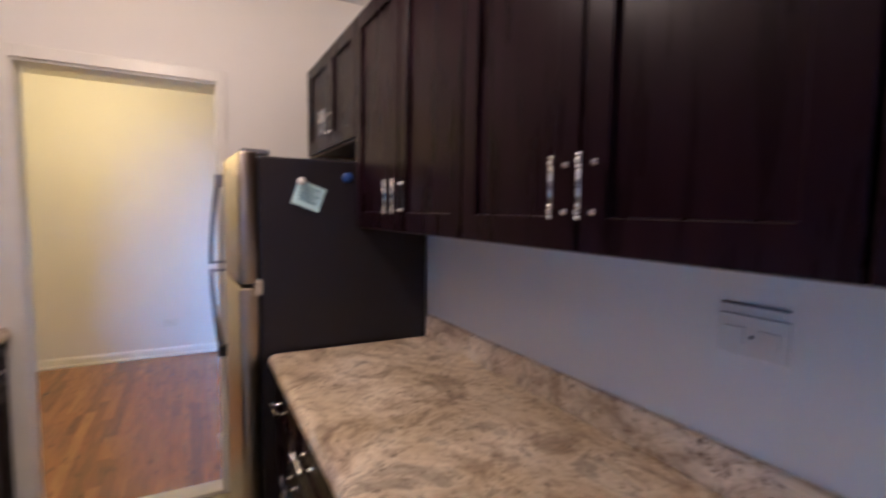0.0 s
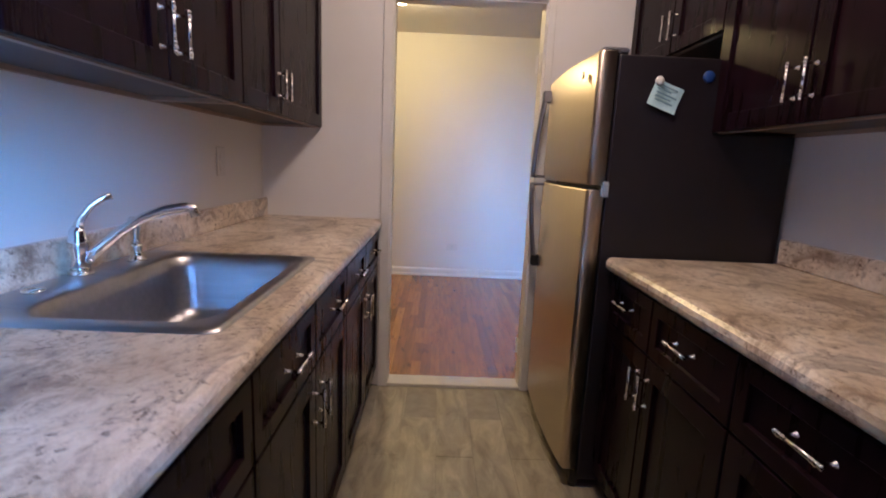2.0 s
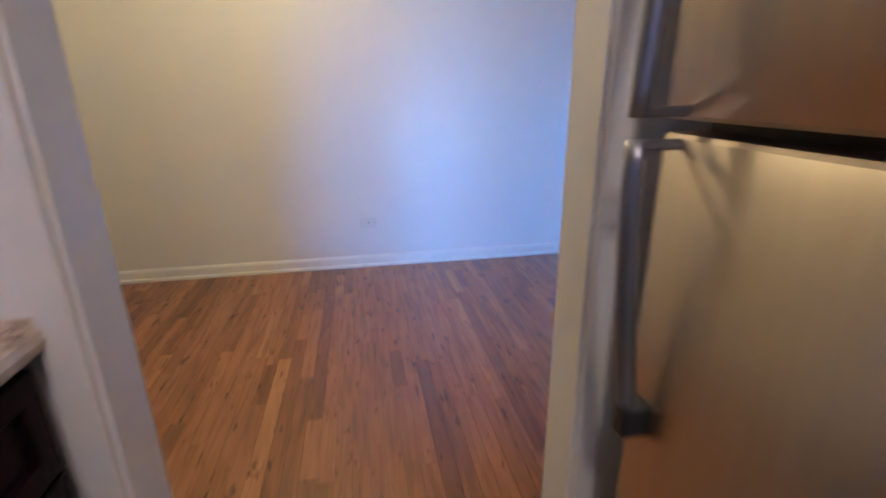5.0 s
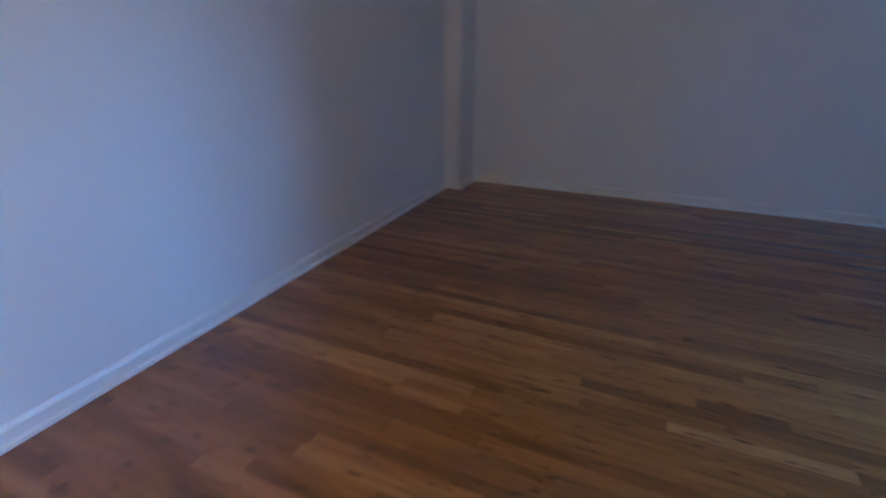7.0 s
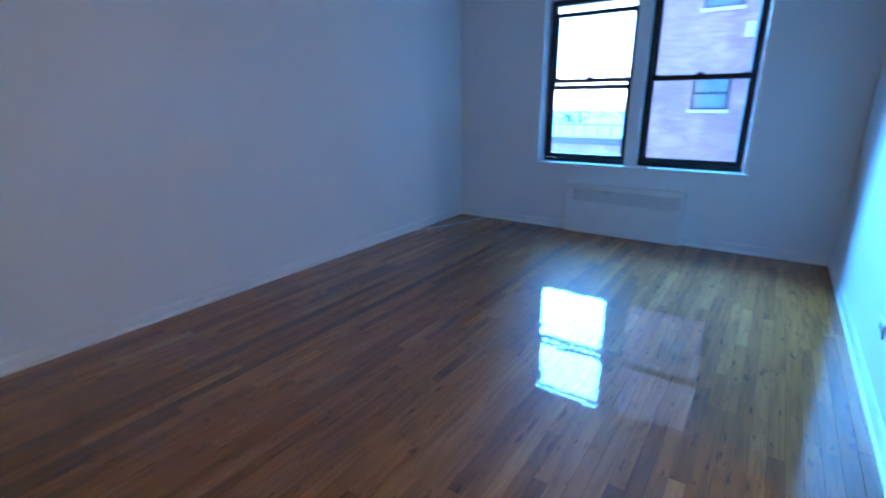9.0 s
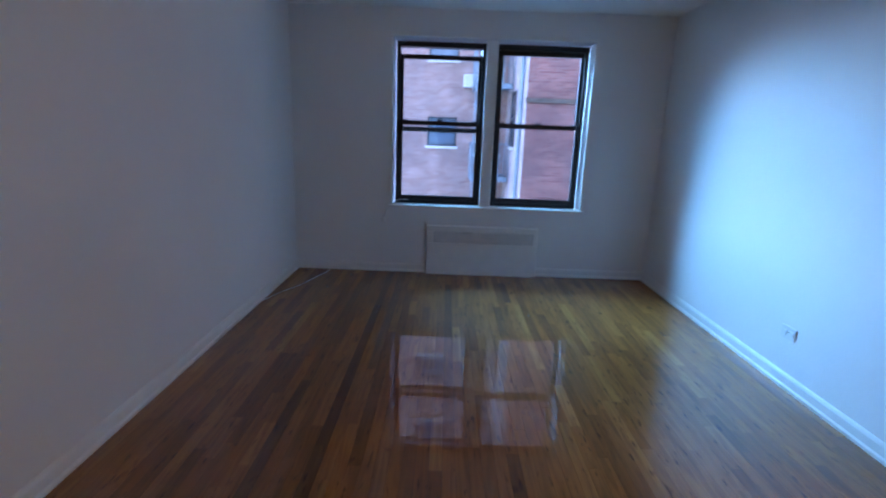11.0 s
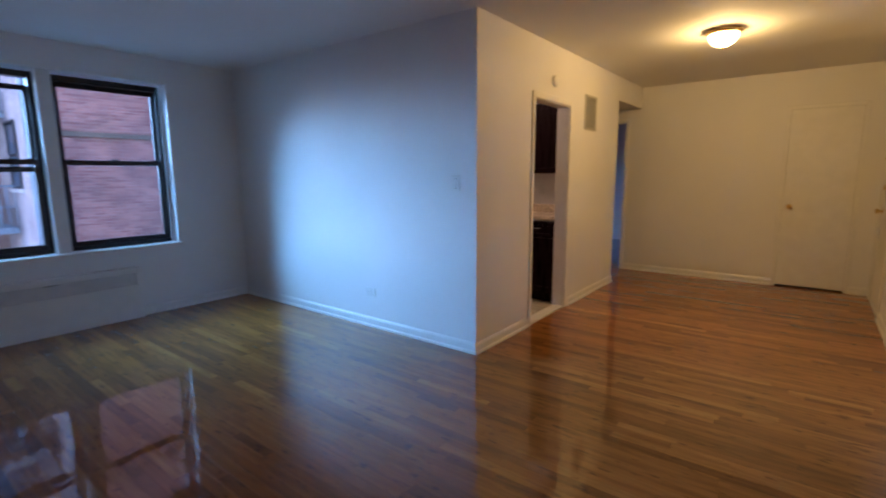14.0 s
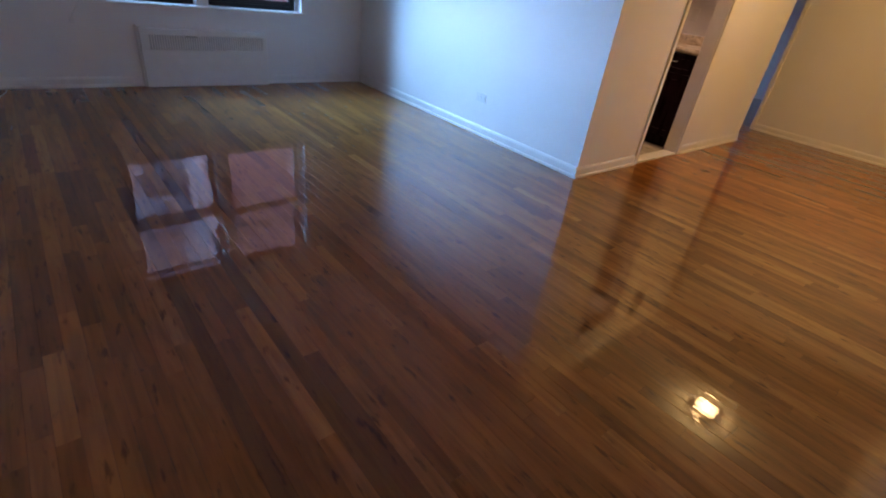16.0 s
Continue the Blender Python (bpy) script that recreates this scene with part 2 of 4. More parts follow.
BLACK_PLASTIC = mat("black_plastic", (0.015, 0.015, 0.017), 0.5, vary=0.15)
WINDOW_BLACK = mat("black_window_metal", (0.012, 0.012, 0.014), 0.4, 0.2, vary=0.2)
WHITE_PLASTIC = mat("white_plastic", (0.74, 0.73, 0.70), 0.35, vary=0.03)
BRASS = mat("worn_brass", (0.62, 0.43, 0.17), 0.28, 1.0, vary=0.12)
COVER_GREY = mat("greyish_recess_paint", (0.60, 0.58, 0.56), 0.5, vary=0.15, scale=14)
GRILLE = mat("grey_painted_grille", (0.42, 0.40, 0.36), 0.5, vary=0.08)
# Near-black colour stands in for the shade inside vent and plate openings.
DARK = mat("gap_shade", (0.01, 0.009, 0.008), 0.8, vary=0.2)
SADDLE = mat("marble_saddle_stone", (0.66, 0.63, 0.57), 0.35, vary=0.08, scale=12, bump=0.05)
GROUT = mat("tile_grout", (0.345, 0.31, 0.24), 0.9, vary=0.12, scale=20, bump=0.2)
SUBFLOOR = mat("dark_floor_joint", (0.045, 0.02, 0.008), 0.7, vary=0.2)
PAPER = mat("printed_paper", (0.46, 0.66, 0.72), 0.7, vary=0.05)
INK = mat("faded_ink", (0.16, 0.28, 0.36), 0.7, vary=0.1)
BLUE_MAGNET = mat("blue_magnet_plastic", (0.02, 0.06, 0.25), 0.4, vary=0.08)
LAMINATE = laminate("granite_look_laminate")
WOOD_PIECE = strip_wood("oak_strip", False)
WOOD_FIELD = strip_wood("oak_strip_field", True)
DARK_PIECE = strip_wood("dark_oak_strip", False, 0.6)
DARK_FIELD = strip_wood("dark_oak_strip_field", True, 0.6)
GLASS = glass("window_glass")
LAMP_GLASS = glow("lit_opal_glass", (1.0, 0.71, 0.25), 3.4)
BRICK_RED = brickwork("red_brick", (0.21, 0.065, 0.05), (0.36, 0.15, 0.12), (0.26, 0.21, 0.19))
BRICK_TAN = brickwork("pale_brick", (0.46, 0.36, 0.33), (0.58, 0.49, 0.46), (0.52, 0.50, 0.48))
BRICK_PINK = brickwork("weathered_pink_brick", (0.36, 0.20, 0.16), (0.50, 0.33, 0.28), (0.42, 0.36, 0.33))
IRON = mat("painted_iron", (0.22, 0.28, 0.31), 0.5, 0.1, vary=0.2)
ROOFING = mat("grey_roofing", (0.20, 0.20, 0.20), 0.9, vary=0.2, bump=0.3, bump_scale=20)
GROUND = mat("yard_concrete", (0.22, 0.22, 0.21), 0.9, vary=0.25, scale=0.6, bump=0.3, bump_scale=8)
LEAF = mat("dull_leaves", (0.05, 0.09, 0.035), 0.7, vary=0.4, scale=5)
BARK = mat("bark", (0.10, 0.075, 0.055), 0.9, vary=0.3, bump=0.4, bump_scale=30)


def tile_stone(name):
    m = mat(name, (0.362, 0.318, 0.226), 0.42, vary=0.38, scale=5.5, bump=0.12, bump_scale=40, stretch=(2.6, 0.9, 1))
    n, l = m.node_tree.nodes, m.node_tree.links
    b = n["Principled BSDF"]
    src = b.inputs["Base Color"].links[0].from_socket
    grain = [x for x in n if x.bl_idname == "ShaderNodeTexNoise"][0]
    grain.inputs["Distortion"].default_value, grain.inputs["Detail"].default_value, grain.inputs["Roughness"].default_value = 0.8, 8, 0.6
    info = n.new("ShaderNodeObjectInfo")
    mr = n.new("ShaderNodeMapRange")
    mr.inputs["To Min"].default_value, mr.inputs["To Max"].default_value = 0.96, 1.04
    l.new(info.outputs["Random"], mr.inputs["Value"])
    mul = n.new("ShaderNodeMix")
    mul.data_type, mul.blend_type = "RGBA", "MULTIPLY"
    mul.inputs["Factor"].default_value = 1.0
    l.new(src, mul.inputs["A"])
    l.new(mr.outputs[0], mul.inputs["B"])
    l.new(mul.outputs["Result"], b.inputs["Base Color"])
    return m


TILE = tile_stone("grey_wood_look_tile")

# ---- building helpers ----
ORIGIN = {}


def thing(name, at, label, category, group="", kind=""):
    """An empty at the base of a thing; its parts are added with part()."""
    ob = new(name)
    ob.location = at
    ob.empty_display_size = 0.05
    ORIGIN[ob.name] = Vector(at)
    return tagged(ob, label, category, group, kind)


def part(name, bm, material, parent=None, label="", smooth=False):
    """Links a bmesh given in world places as one mesh object under its parent."""
    o = ORIGIN[parent.name] if parent else Vector((0, 0, 0))
    if parent:
        bmesh.ops.translate(bm, verts=bm.verts, vec=-o)
    me = bpy.data.meshes.new(name)
    bmesh.ops.recalc_face_normals(bm, faces=bm.faces)
    if smooth:
        for f in bm.faces:
            f.smooth = True
    bm.to_mesh(me)
    bm.free()
    me.materials.append(material)
    ob = new(name, me)
    if parent:
        ob.parent = parent
        ORIGIN[ob.name] = o
    return tagged(ob, label) if label else ob


def solid(name, bm, material, label, category, kind="", group="", smooth=False):
    return tagged(part(name, bm, material, None, "", smooth), label, category, group, kind)


def B(*boxes, bevel=0.0, seg=1, bm=None):
    """A bmesh of boxes (x0, x1, y0, y1, z0, z1), edges bevelled."""
    bm = bm or bmesh.new()
    for x0, x1, y0, y1, z0, z1 in boxes:
        vs = bmesh.ops.create_cube(bm, size=1.0)["verts"]
        for v in vs:
            v.co = Vector((x0 + (v.co.x + 0.5) * (x1 - x0), y0 + (v.co.y + 0.5) * (y1 - y0), z0 + (v.co.z + 0.5) * (z1 - z0)))
        if bevel:
            es = list({e for v in vs for e in v.link_edges})
            bmesh.ops.bevel(bm, geom=es, offset=bevel, segments=seg, affect="EDGES", profile=0.5)
    return bm


def loft(bm, rings, cap_start=True, cap_end=True, closed=True):
    """Skin between rings of points."""
    rows = [[bm.verts.new(p) for p in ring] for ring in rings]
    n = len(rows[0])
    for a, b in zip(rows, rows[1:]):
        for i in range(n if closed else n - 1):
            j = (i + 1) % n
            bm.faces.new((a[i], a[j], b[j], b[i]))
    if cap_start:
        bm.faces.new(rows[0][::-1])
    if cap_end:
        bm.faces.new(rows[-1])
    return bm


def tube(pts, radius, seg=10, bm=None, flat=1.0):
    """A round bar along points; radius may be a list."""
    bm = bm or bmesh.new()
    pts = [Vector(p) for p in pts]
    rad = radius if isinstance(radius, (list, tuple)) else [radius] * len(pts)
    rings, side = [], None
    for i, p in enumerate(pts):
        d = (pts[min(i + 1, len(pts) - 1)] - pts[max(i - 1, 0)]).normalized()
        if side is None or abs(side.dot(d)) > 0.95:
            side = d.orthogonal().normalized()
        side = (side - d * side.dot(d)).normalized()
        up = d.cross(side)
        rings.append([p + (side * math.cos(a) + up * math.sin(a) * flat) * rad[i] for a in (2 * math.pi * k / seg for k in range(seg))])
    return loft(bm, rings)


def lathe(center, axis, profile, seg=24, bm=None):
    """Turned shape: profile of (distance along the axis, radius)."""
    axis = Vector(axis).normalized()
    c = Vector(center)
    return tube([c + axis * d for d, r in profile], [max(r, 0.0006) for d, r in profile], seg, bm)


def rrect(cx, cy, hx, hy, r, z, n=5):
    out = []
    for sx, sy, a0 in ((1, 1, 0), (-1, 1, 90), (-1, -1, 180), (1, -1, 270)):
        for k in range(n + 1):
            a = radians(a0 + 90 * k / n)
            out.append(Vector((cx + sx * (hx - r) + r * math.cos(a), cy + sy * (hy - r) + r * math.sin(a), z)))
    return out


def slab_with_holes(axis, a0, a1, u0, u1, z0, z1, holes):
    """A wall slab: axis 'x' or 'y' is its thickness a0..a1; holes are (u0, u1, z0, z1)."""
    us = sorted({u0, u1, *(h[0] for h in holes), *(h[1] for h in holes)})
    zs = sorted({z0, z1, *(h[2] for h in holes), *(h[3] for h in holes)})
    bm = bmesh.new()
    keep = set()
    for i in range(len(us) - 1):
        for k in range(len(zs) - 1):
            uc, zc = (us[i] + us[i + 1]) / 2, (zs[k] + zs[k + 1]) / 2
            if not any(h[0] < uc < h[1] and h[2] < zc < h[3] for h in holes):
                keep.add((i, k))
    cache = {}

    def vert(side, i, k):
        key = (side, i, k)
        if key not in cache:
            a = a0 if side == 0 else a1
            cache[key] = bm.verts.new((a, us[i], zs[k]) if axis == "x" else (us[i], a, zs[k]))
        return cache[key]

    for i, k in keep:
        for s in (0, 1):
            bm.faces.new((vert(s, i, k), vert(s, i + 1, k), vert(s, i + 1, k + 1), vert(s, i, k + 1)))
        for (di, dk, p, q) in ((-1, 0, (i, k), (i, k + 1)), (1, 0, (i + 1, k), (i + 1, k + 1)), (0, -1, (i, k), (i + 1, k)), (0, 1, (i, k + 1), (i + 1, k + 1))):
            if (i + di, k + dk) not in keep:
                bm.faces.new((vert(0, *p), vert(0, *q), vert(1, *q), vert(1, *p)))
    return bm


# ---- structure ----
H = 2.48
XB, YW, XW, D = 0.84, -3.197, 4.37, 2.503
KL, KR = -1.403, 0.692
KD = -0.106
HX = -2.217
FARX = -3.151
ENTRY_Y = D
BLX = -6.2

solid("wall_window_side", slab_with_holes("y", YW - 0.32, YW, BLX - 0.15, XW + 0.2, 0, H + 0.15,
      [(1.552, 3.41, 0.664, 2.238), (-1.245, 0.065, 0.96, 2.26), (-5.6, -3.8, 0.65, 2.22)]), WALL,
      "white painted plaster outer wall with window openings", "wall", "structure")
solid("wall_living_end", B((XW, XW + 0.2, YW, D + 0.2, 0, H)), WALL, "white painted plaster wall of the living room", "wall", "structure")
solid("wall_living_back", B((-1.75, XW, D, D + 0.2, 0, H)), WALL, "long white painted wall beside foyer and living room", "wall", "structure")
solid("wall_entry", slab_with_holes("y", ENTRY_Y, ENTRY_Y + 0.2, FARX - 0.12, -1.75, 0, H, [(-2.97, -2.09, 0, 2.03)]), WALL, "white painted wall round the entry door", "wall", "structure")
solid("wall_entry_outside", B((-3.1, -1.75, ENTRY_Y + 0.2, ENTRY_Y + 0.3, 0, H)), WALL, "plain wall behind the entry door", "wall", "structure")
solid("wall_foyer_end", slab_with_holes("x", FARX - 0.12, FARX, -2.6, ENTRY_Y, 0, H, [(-1.0, -0.19, 0, 2.03), (1.655, 2.29, 0, 2.055)]), WALL,
      "warm white foyer end wall with a closet door", "wall", "structure")
solid("wall_kitchen_door", slab_with_holes("y", KD, 0, HX, XB, 0, H, [(-0.768, -0.016, 0, 1.995)]), WALL,
      "white painted wall with the kitchen doorway", "wall", "structure")
solid("wall_kitchen_living", B((KR, XB, YW, KD, 0, H)), WALL, "white painted wall between kitchen and living room", "wall", "structure")
solid("wall_kitchen_side", B((KL - 0.12, KL, YW, KD, 0, H)), WALL, "white painted kitchen wall behind the sink", "wall", "structure")
solid("wall_hall_side", B((HX, HX + 0.12, -2.6, KD, 0, H)), WALL, "plain hall wall", "wall", "structure")
solid("wall_hall_end", B((FARX, HX, -2.7, -2.6, 0, H)), WALL, "plain wall at the end of the hall", "wall", "structure")
solid("hall_soffit", B((FARX, HX, -2.6, 0.0, 2.21, H)), WALL, "lowered white soffit over the hall opening", "soffit", "structure")
solid("wall_bedroom_side", B((BLX - 0.15, BLX, YW, 0.9, 0, H)), WALL, "plain bedroom wall", "wall", "structure")
solid("wall_bedroom_back", B((BLX, FARX - 0.12, 0.8, 0.9, 0, H)), WALL, "plain bedroom wall", "wall", "structure")
solid("wall_bedroom_hall", B((FARX - 0.12, FARX, YW, -2.6, 0, H)), WALL, "plain bedroom wall", "wall", "structure")
# Unseen closet floor and sides, added so no daylight shows under its door.
solid("closet_floor_blocker", B((FARX - 0.8, FARX - 0.005, 1.2, 2.5, -0.06, 0.0)), SUBFLOOR, "dark unseen closet floor, added to block stray light", "floor", "structure")
solid("closet_side_blocker", B((FARX - 0.8, FARX - 0.12, 1.1, 1.2, 0, H), (FARX - 0.8, FARX - 0.12, 2.5, 2.6, 0, H)), WALL, "plain unseen closet side walls, added to block stray light", "wall", "structure")
solid("wall_closet", B((FARX - 0.9, FARX - 0.8, 1.1, 2.6, 0, H)), WALL, "plain closet back wall", "wall", "structure")
solid("column", B((3.985, XW, 2.352, D, 0, H), bevel=0.004), WALL, "white painted boxed pipe chase in the corner", "column", "structure")
solid("ceiling", B((BLX - 0.15, XW + 0.2, YW, D + 0.2, H, H + 0.15)), CEIL, "white painted plaster ceiling", "ceiling", "structure")
solid("bedroom_floor", B((BLX, FARX, YW, 0.8, -0.06, 0.0), (FARX, HX, -2.6, -0.15, -0.06, -0.002)), WOOD_FIELD, "varnished wood floor of the hall and bedroom", "floor", "structure")
floor = solid("floor", B((FARX, XW, -0.15, D, -0.08, -0.012), (XB, XW, YW, -0.15, -0.08, -0.012)), SUBFLOOR, "glossy varnished oak strip floor", "floor", "structure")
kitchen_floor = solid("kitchen_floor", B((KL, KR, YW, KD, -0.08, -0.003)), GROUT, "grey wood-look ceramic plank tile floor", "floor", "structure")
# Added strip that keeps outside light from leaking in below the entry door.
solid("entry_gap_blocker", B((-2.97, -2.09, D - 0.004, D + 0.2, -0.03, 0.012), bevel=0.003), SADDLE, "pale stone strip added under the entry door to block stray light", "threshold", "structure")
solid("door_saddle", B((-0.765, -0.019, KD - 0.002, 0.004, -0.01, 0.014), bevel=0.005, seg=2), SADDLE, "pale stone saddle in the kitchen doorway", "threshold", "structure")


def baseboard(name, x0, y0, x1, y1, nx, ny):
    """Moulded skirting along a wall foot; n points into the room."""
    bm = bmesh.new()
    prof = [(0.0, 0.0), (0.022, 0.0), (0.022, 0.016), (0.013, 0.024), (0.012, 0.066), (0.008, 0.076), (0.004, 0.083), (0.0, 0.085)]
    rings = [[Vector((x + nx * d, y + ny * d, z)) for d, z in prof] for x, y in ((x0, y0), (x1, y1))]
    loft(bm, rings)
    return solid(name, bm, TRIM, "white painted moulded baseboard", "baseboard", "structure")


baseboard("baseboard_1", XB, YW, XB, 0.0, 1, 0)
baseboard("baseboard_2", XB + 0.021, 0.0, 0.014, 0.0, 0, 1)
baseboard("baseboard_3", -0.806, 0.0, HX, 0.0, 0, 1)
baseboard("baseboard_4", -2.04, D, 3.985, D, 0, -1)
baseboard("baseboard_5", XW, 2.352, XW, YW, -1, 0)
baseboard("baseboard_6", XB, YW, 1.945, YW, 0, 1)
baseboard("baseboard_7", 3.072, YW, XW, YW, 0, 1)
baseboard("baseboard_8", FARX, -0.14, FARX, 1.612, 1, 0)
baseboard("baseboard_9", FARX, 2.333, FARX, ENTRY_Y, 1, 0)
baseboard("baseboard_10", 3.985, 2.352, XW, 2.352, 0, -1)

# kitchen door casing, both faces, and jamb lining
for nm, yo, s in (("trim_casing_foyer", 0.0, 1), ("trim_casing_kitchen", KD, -1)):
    y0, y1 = sorted((yo, yo + s * 0.016))
    solid(nm, B((-0.806, -0.758, y0, y1, 0, 2.04), (-0.026, 0.014, y0, y1, 0, 2.04), (-0.758, -0.026, y0, y1, 1.988, 2.04), bevel=0.003),
          TRIM, "cream painted door casing", "casing", "structure")
solid("trim_jamb", B((-0.768, -0.752, KD, 0, 0.014, 1.995), (-0.032, -0.016, KD, 0, 0.014, 1.995), (-0.752, -0.032, KD, 0, 1.98, 1.995)), TRIM,
      "cream painted door jamb lining", "jamb", "structure")
for z in (0.22, 1.72):
    hg = thing("jamb_hinge", (-0.032, -0.02, z), "old white painted hinge leaf screwed to the jamb", "hinge", "jamb hinges")
    part("leaf", B((-0.037, -0.032, -0.075, -0.005, z - 0.04, z + 0.04), bevel=0.001), TRIM, hg)
    part("knuckle", tube([(-0.040, -0.006, z - 0.042), (-0.040, -0.006, z + 0.042)], 0.006, 8), TRIM, hg)

# hall doorway casing in the foyer end wall
solid("trim_casing_bedroom", B((FARX, FARX + 0.014, -0.19, -0.14, 0, 2.08), (FARX, FARX + 0.014, -1.05, -1.0, 0, 2.08), (FARX, FARX + 0.014, -1.0, -0.19, 2.03, 2.08), bevel=0.003),
      TRIM, "cream painted casing of the bedroom doorway", "casing", "structure")


# ---- windows ----
def sash_window(name, x0, x1, z0, z1, yf, label, drop=0.0):
    """Double-hung black metal window set in the opening; the room side is +y."""
    w = thing(name, ((x0 + x1) / 2, yf, z0), label, "window", "", "structure")
    f = 0.034
    part("window_frame", B((x0, x0 + f, yf - 0.07, yf + 0.03, z0, z1), (x1 - f, x1, yf - 0.07, yf + 0.03, z0, z1),
                           (x0 + f, x1 - f, yf - 0.07, yf + 0.03, z1 - 0.05, z1), (x0 + f, x1 - f, yf - 0.07, yf + 0.03, z0, z0 + 0.035), bevel=0.004), WINDOW_BLACK, w)
    zm = (z0 + z1) / 2 + 0.03
    r = 0.027
    for nm, a, b, yy in (("upper_sash", zm - 0.03 - drop, z1 - 0.05 - drop, yf - 0.05), ("lower_sash", z0 + 0.035, zm + 0.015, yf - 0.01)):
        u0, u1 = x0 + f, x1 - f
        s = part(nm, B((u0, u0 + r, yy, yy + 0.028, a, b), (u1 - r, u1, yy, yy + 0.028, a, b), (u0 + r, u1 - r, yy, yy + 0.028, a, a + 0.045), (u0 + r, u1 - r, yy, yy + 0.028, b - 0.042, b), bevel=0.003), WINDOW_BLACK, w)
        p = part("pane", B((u0 + r, u1 - r, yy + 0.011, yy + 0.017, a + 0.045, b - 0.042)), GLASS, s, "clear glass pane")
        p.visible_shadow = False
        if nm == "lower_sash":
            xm = (u0 + u1) / 2
            part("sash_lock", B((xm - 0.03, xm + 0.03, yy + 0.004, yy + 0.03, b, b + 0.016), bevel=0.004), WINDOW_BLACK, s)
            for q in (u0 + 0.05, u1 - 0.05):
                part("tilt_latch", B((q - 0.02, q + 0.02, yy + 0.006, yy + 0.026, b, b + 0.008), bevel=0.002), WINDOW_BLACK, s)
            part("lift_rail", B((u0 + 0.06, u1 - 0.06, yy + 0.028, yy + 0.04, a + 0.008, a + 0.02), bevel=0.003), WINDOW_BLACK, s)
    return w


YF = YW - 0.135
sash_window("window_1", 2.546, 3.387, 0.69, 2.22, YF, "black double-hung window with its upper sash slightly lowered", 0.06)
sash_window("window_2", 1.574, 2.435, 0.69, 2.22, YF, "black double-hung window facing a brick wall")
solid("window_mullion", B((2.437, 2.544, YW - 0.2, YW - 0.025, 0.676, 2.238), bevel=0.006), TRIM, "white painted post between the two windows", "mullion", "structure")
solid("window_sill", B((1.515, 3.445, YW - 0.19, YW + 0.03, 0.664, 0.688), bevel=0.006, seg=2), TRIM, "white painted window sill", "window sill", "structure")
solid("trim_window", B((1.525, 1.552, YW, YW + 0.008, 0.69, 2.27), (3.41, 3.437, YW, YW + 0.008, 0.69, 2.27), (1.552, 3.41, YW, YW + 0.008, 2.238, 2.27), bevel=0.002), TRIM,
      "white painted trim round the window opening", "trim", "structure")
sash_window("window_3", -1.24, 0.06, 0.97, 2.25, YF, "black double-hung kitchen window")
sash_window("window_4", -5.59, -3.81, 0.66, 2.21, YF, "black double-hung bedroom window")
solid("kitchen_window_sill", B((-1.27, 0.09, YW - 0.19, YW + 0.02, 0.944, 0.968), bevel=0.005), TRIM, "white painted kitchen window sill", "window sill", "structure")


# ---- kitchen things ----
def pull(parent, p, q, out):
    """Chrome bar pull between two turned posts; out is the way off the door."""
    p, q, o = Vector(p), Vector(q), Vector(out)
    d = (q - p).normalized()
    bm = tube([p - d * 0.012 + o * 0.030, q + d * 0.012 + o * 0.030], 0.0043, 10)
    for c in (p, q):
        lathe(c, o, [(0.0, 0.0062), (0.002, 0.0062), (0.003, 0.0036), (0.022, 0.0035), (0.025, 0.0052), (0.0345, 0.0052), (0.0355, 0.004)], 12, bm)
        for k in (-1, 1):
            tube([c + o * 0.030 + d * (k * 0.009 - 0.003), c + o * 0.030 + d * (k * 0.009 + 0.003)], 0.0054, 10, bm)
    return part("handle", bm, CHROME, parent, "chrome bar handle", True)


def shaker(name, parent, xf, s, y0, y1, z0, z1, rail=0.055, t=0.02):
    """A framed front with a sunken panel; its face is at xf, s is the way it looks along x."""
    def ring(inset, depth):
        c = ((y0 + inset, z0 + inset), (y1 - inset, z0 + inset), (y1 - inset, z1 - inset), (y0 + inset, z1 - inset))
        return [Vector((xf - s * depth, y, z)) for y, z in c]
    bm = loft(bmesh.new(), [ring(0, t), ring(0, 0.0025), ring(0.0008, 0.0008), ring(0.0025, 0), ring(rail - 0.0015, 0), ring(rail, 0.0012), ring(rail + 0.0015, 0.010)])
    return part(name, bm, ESPRESSO, parent)


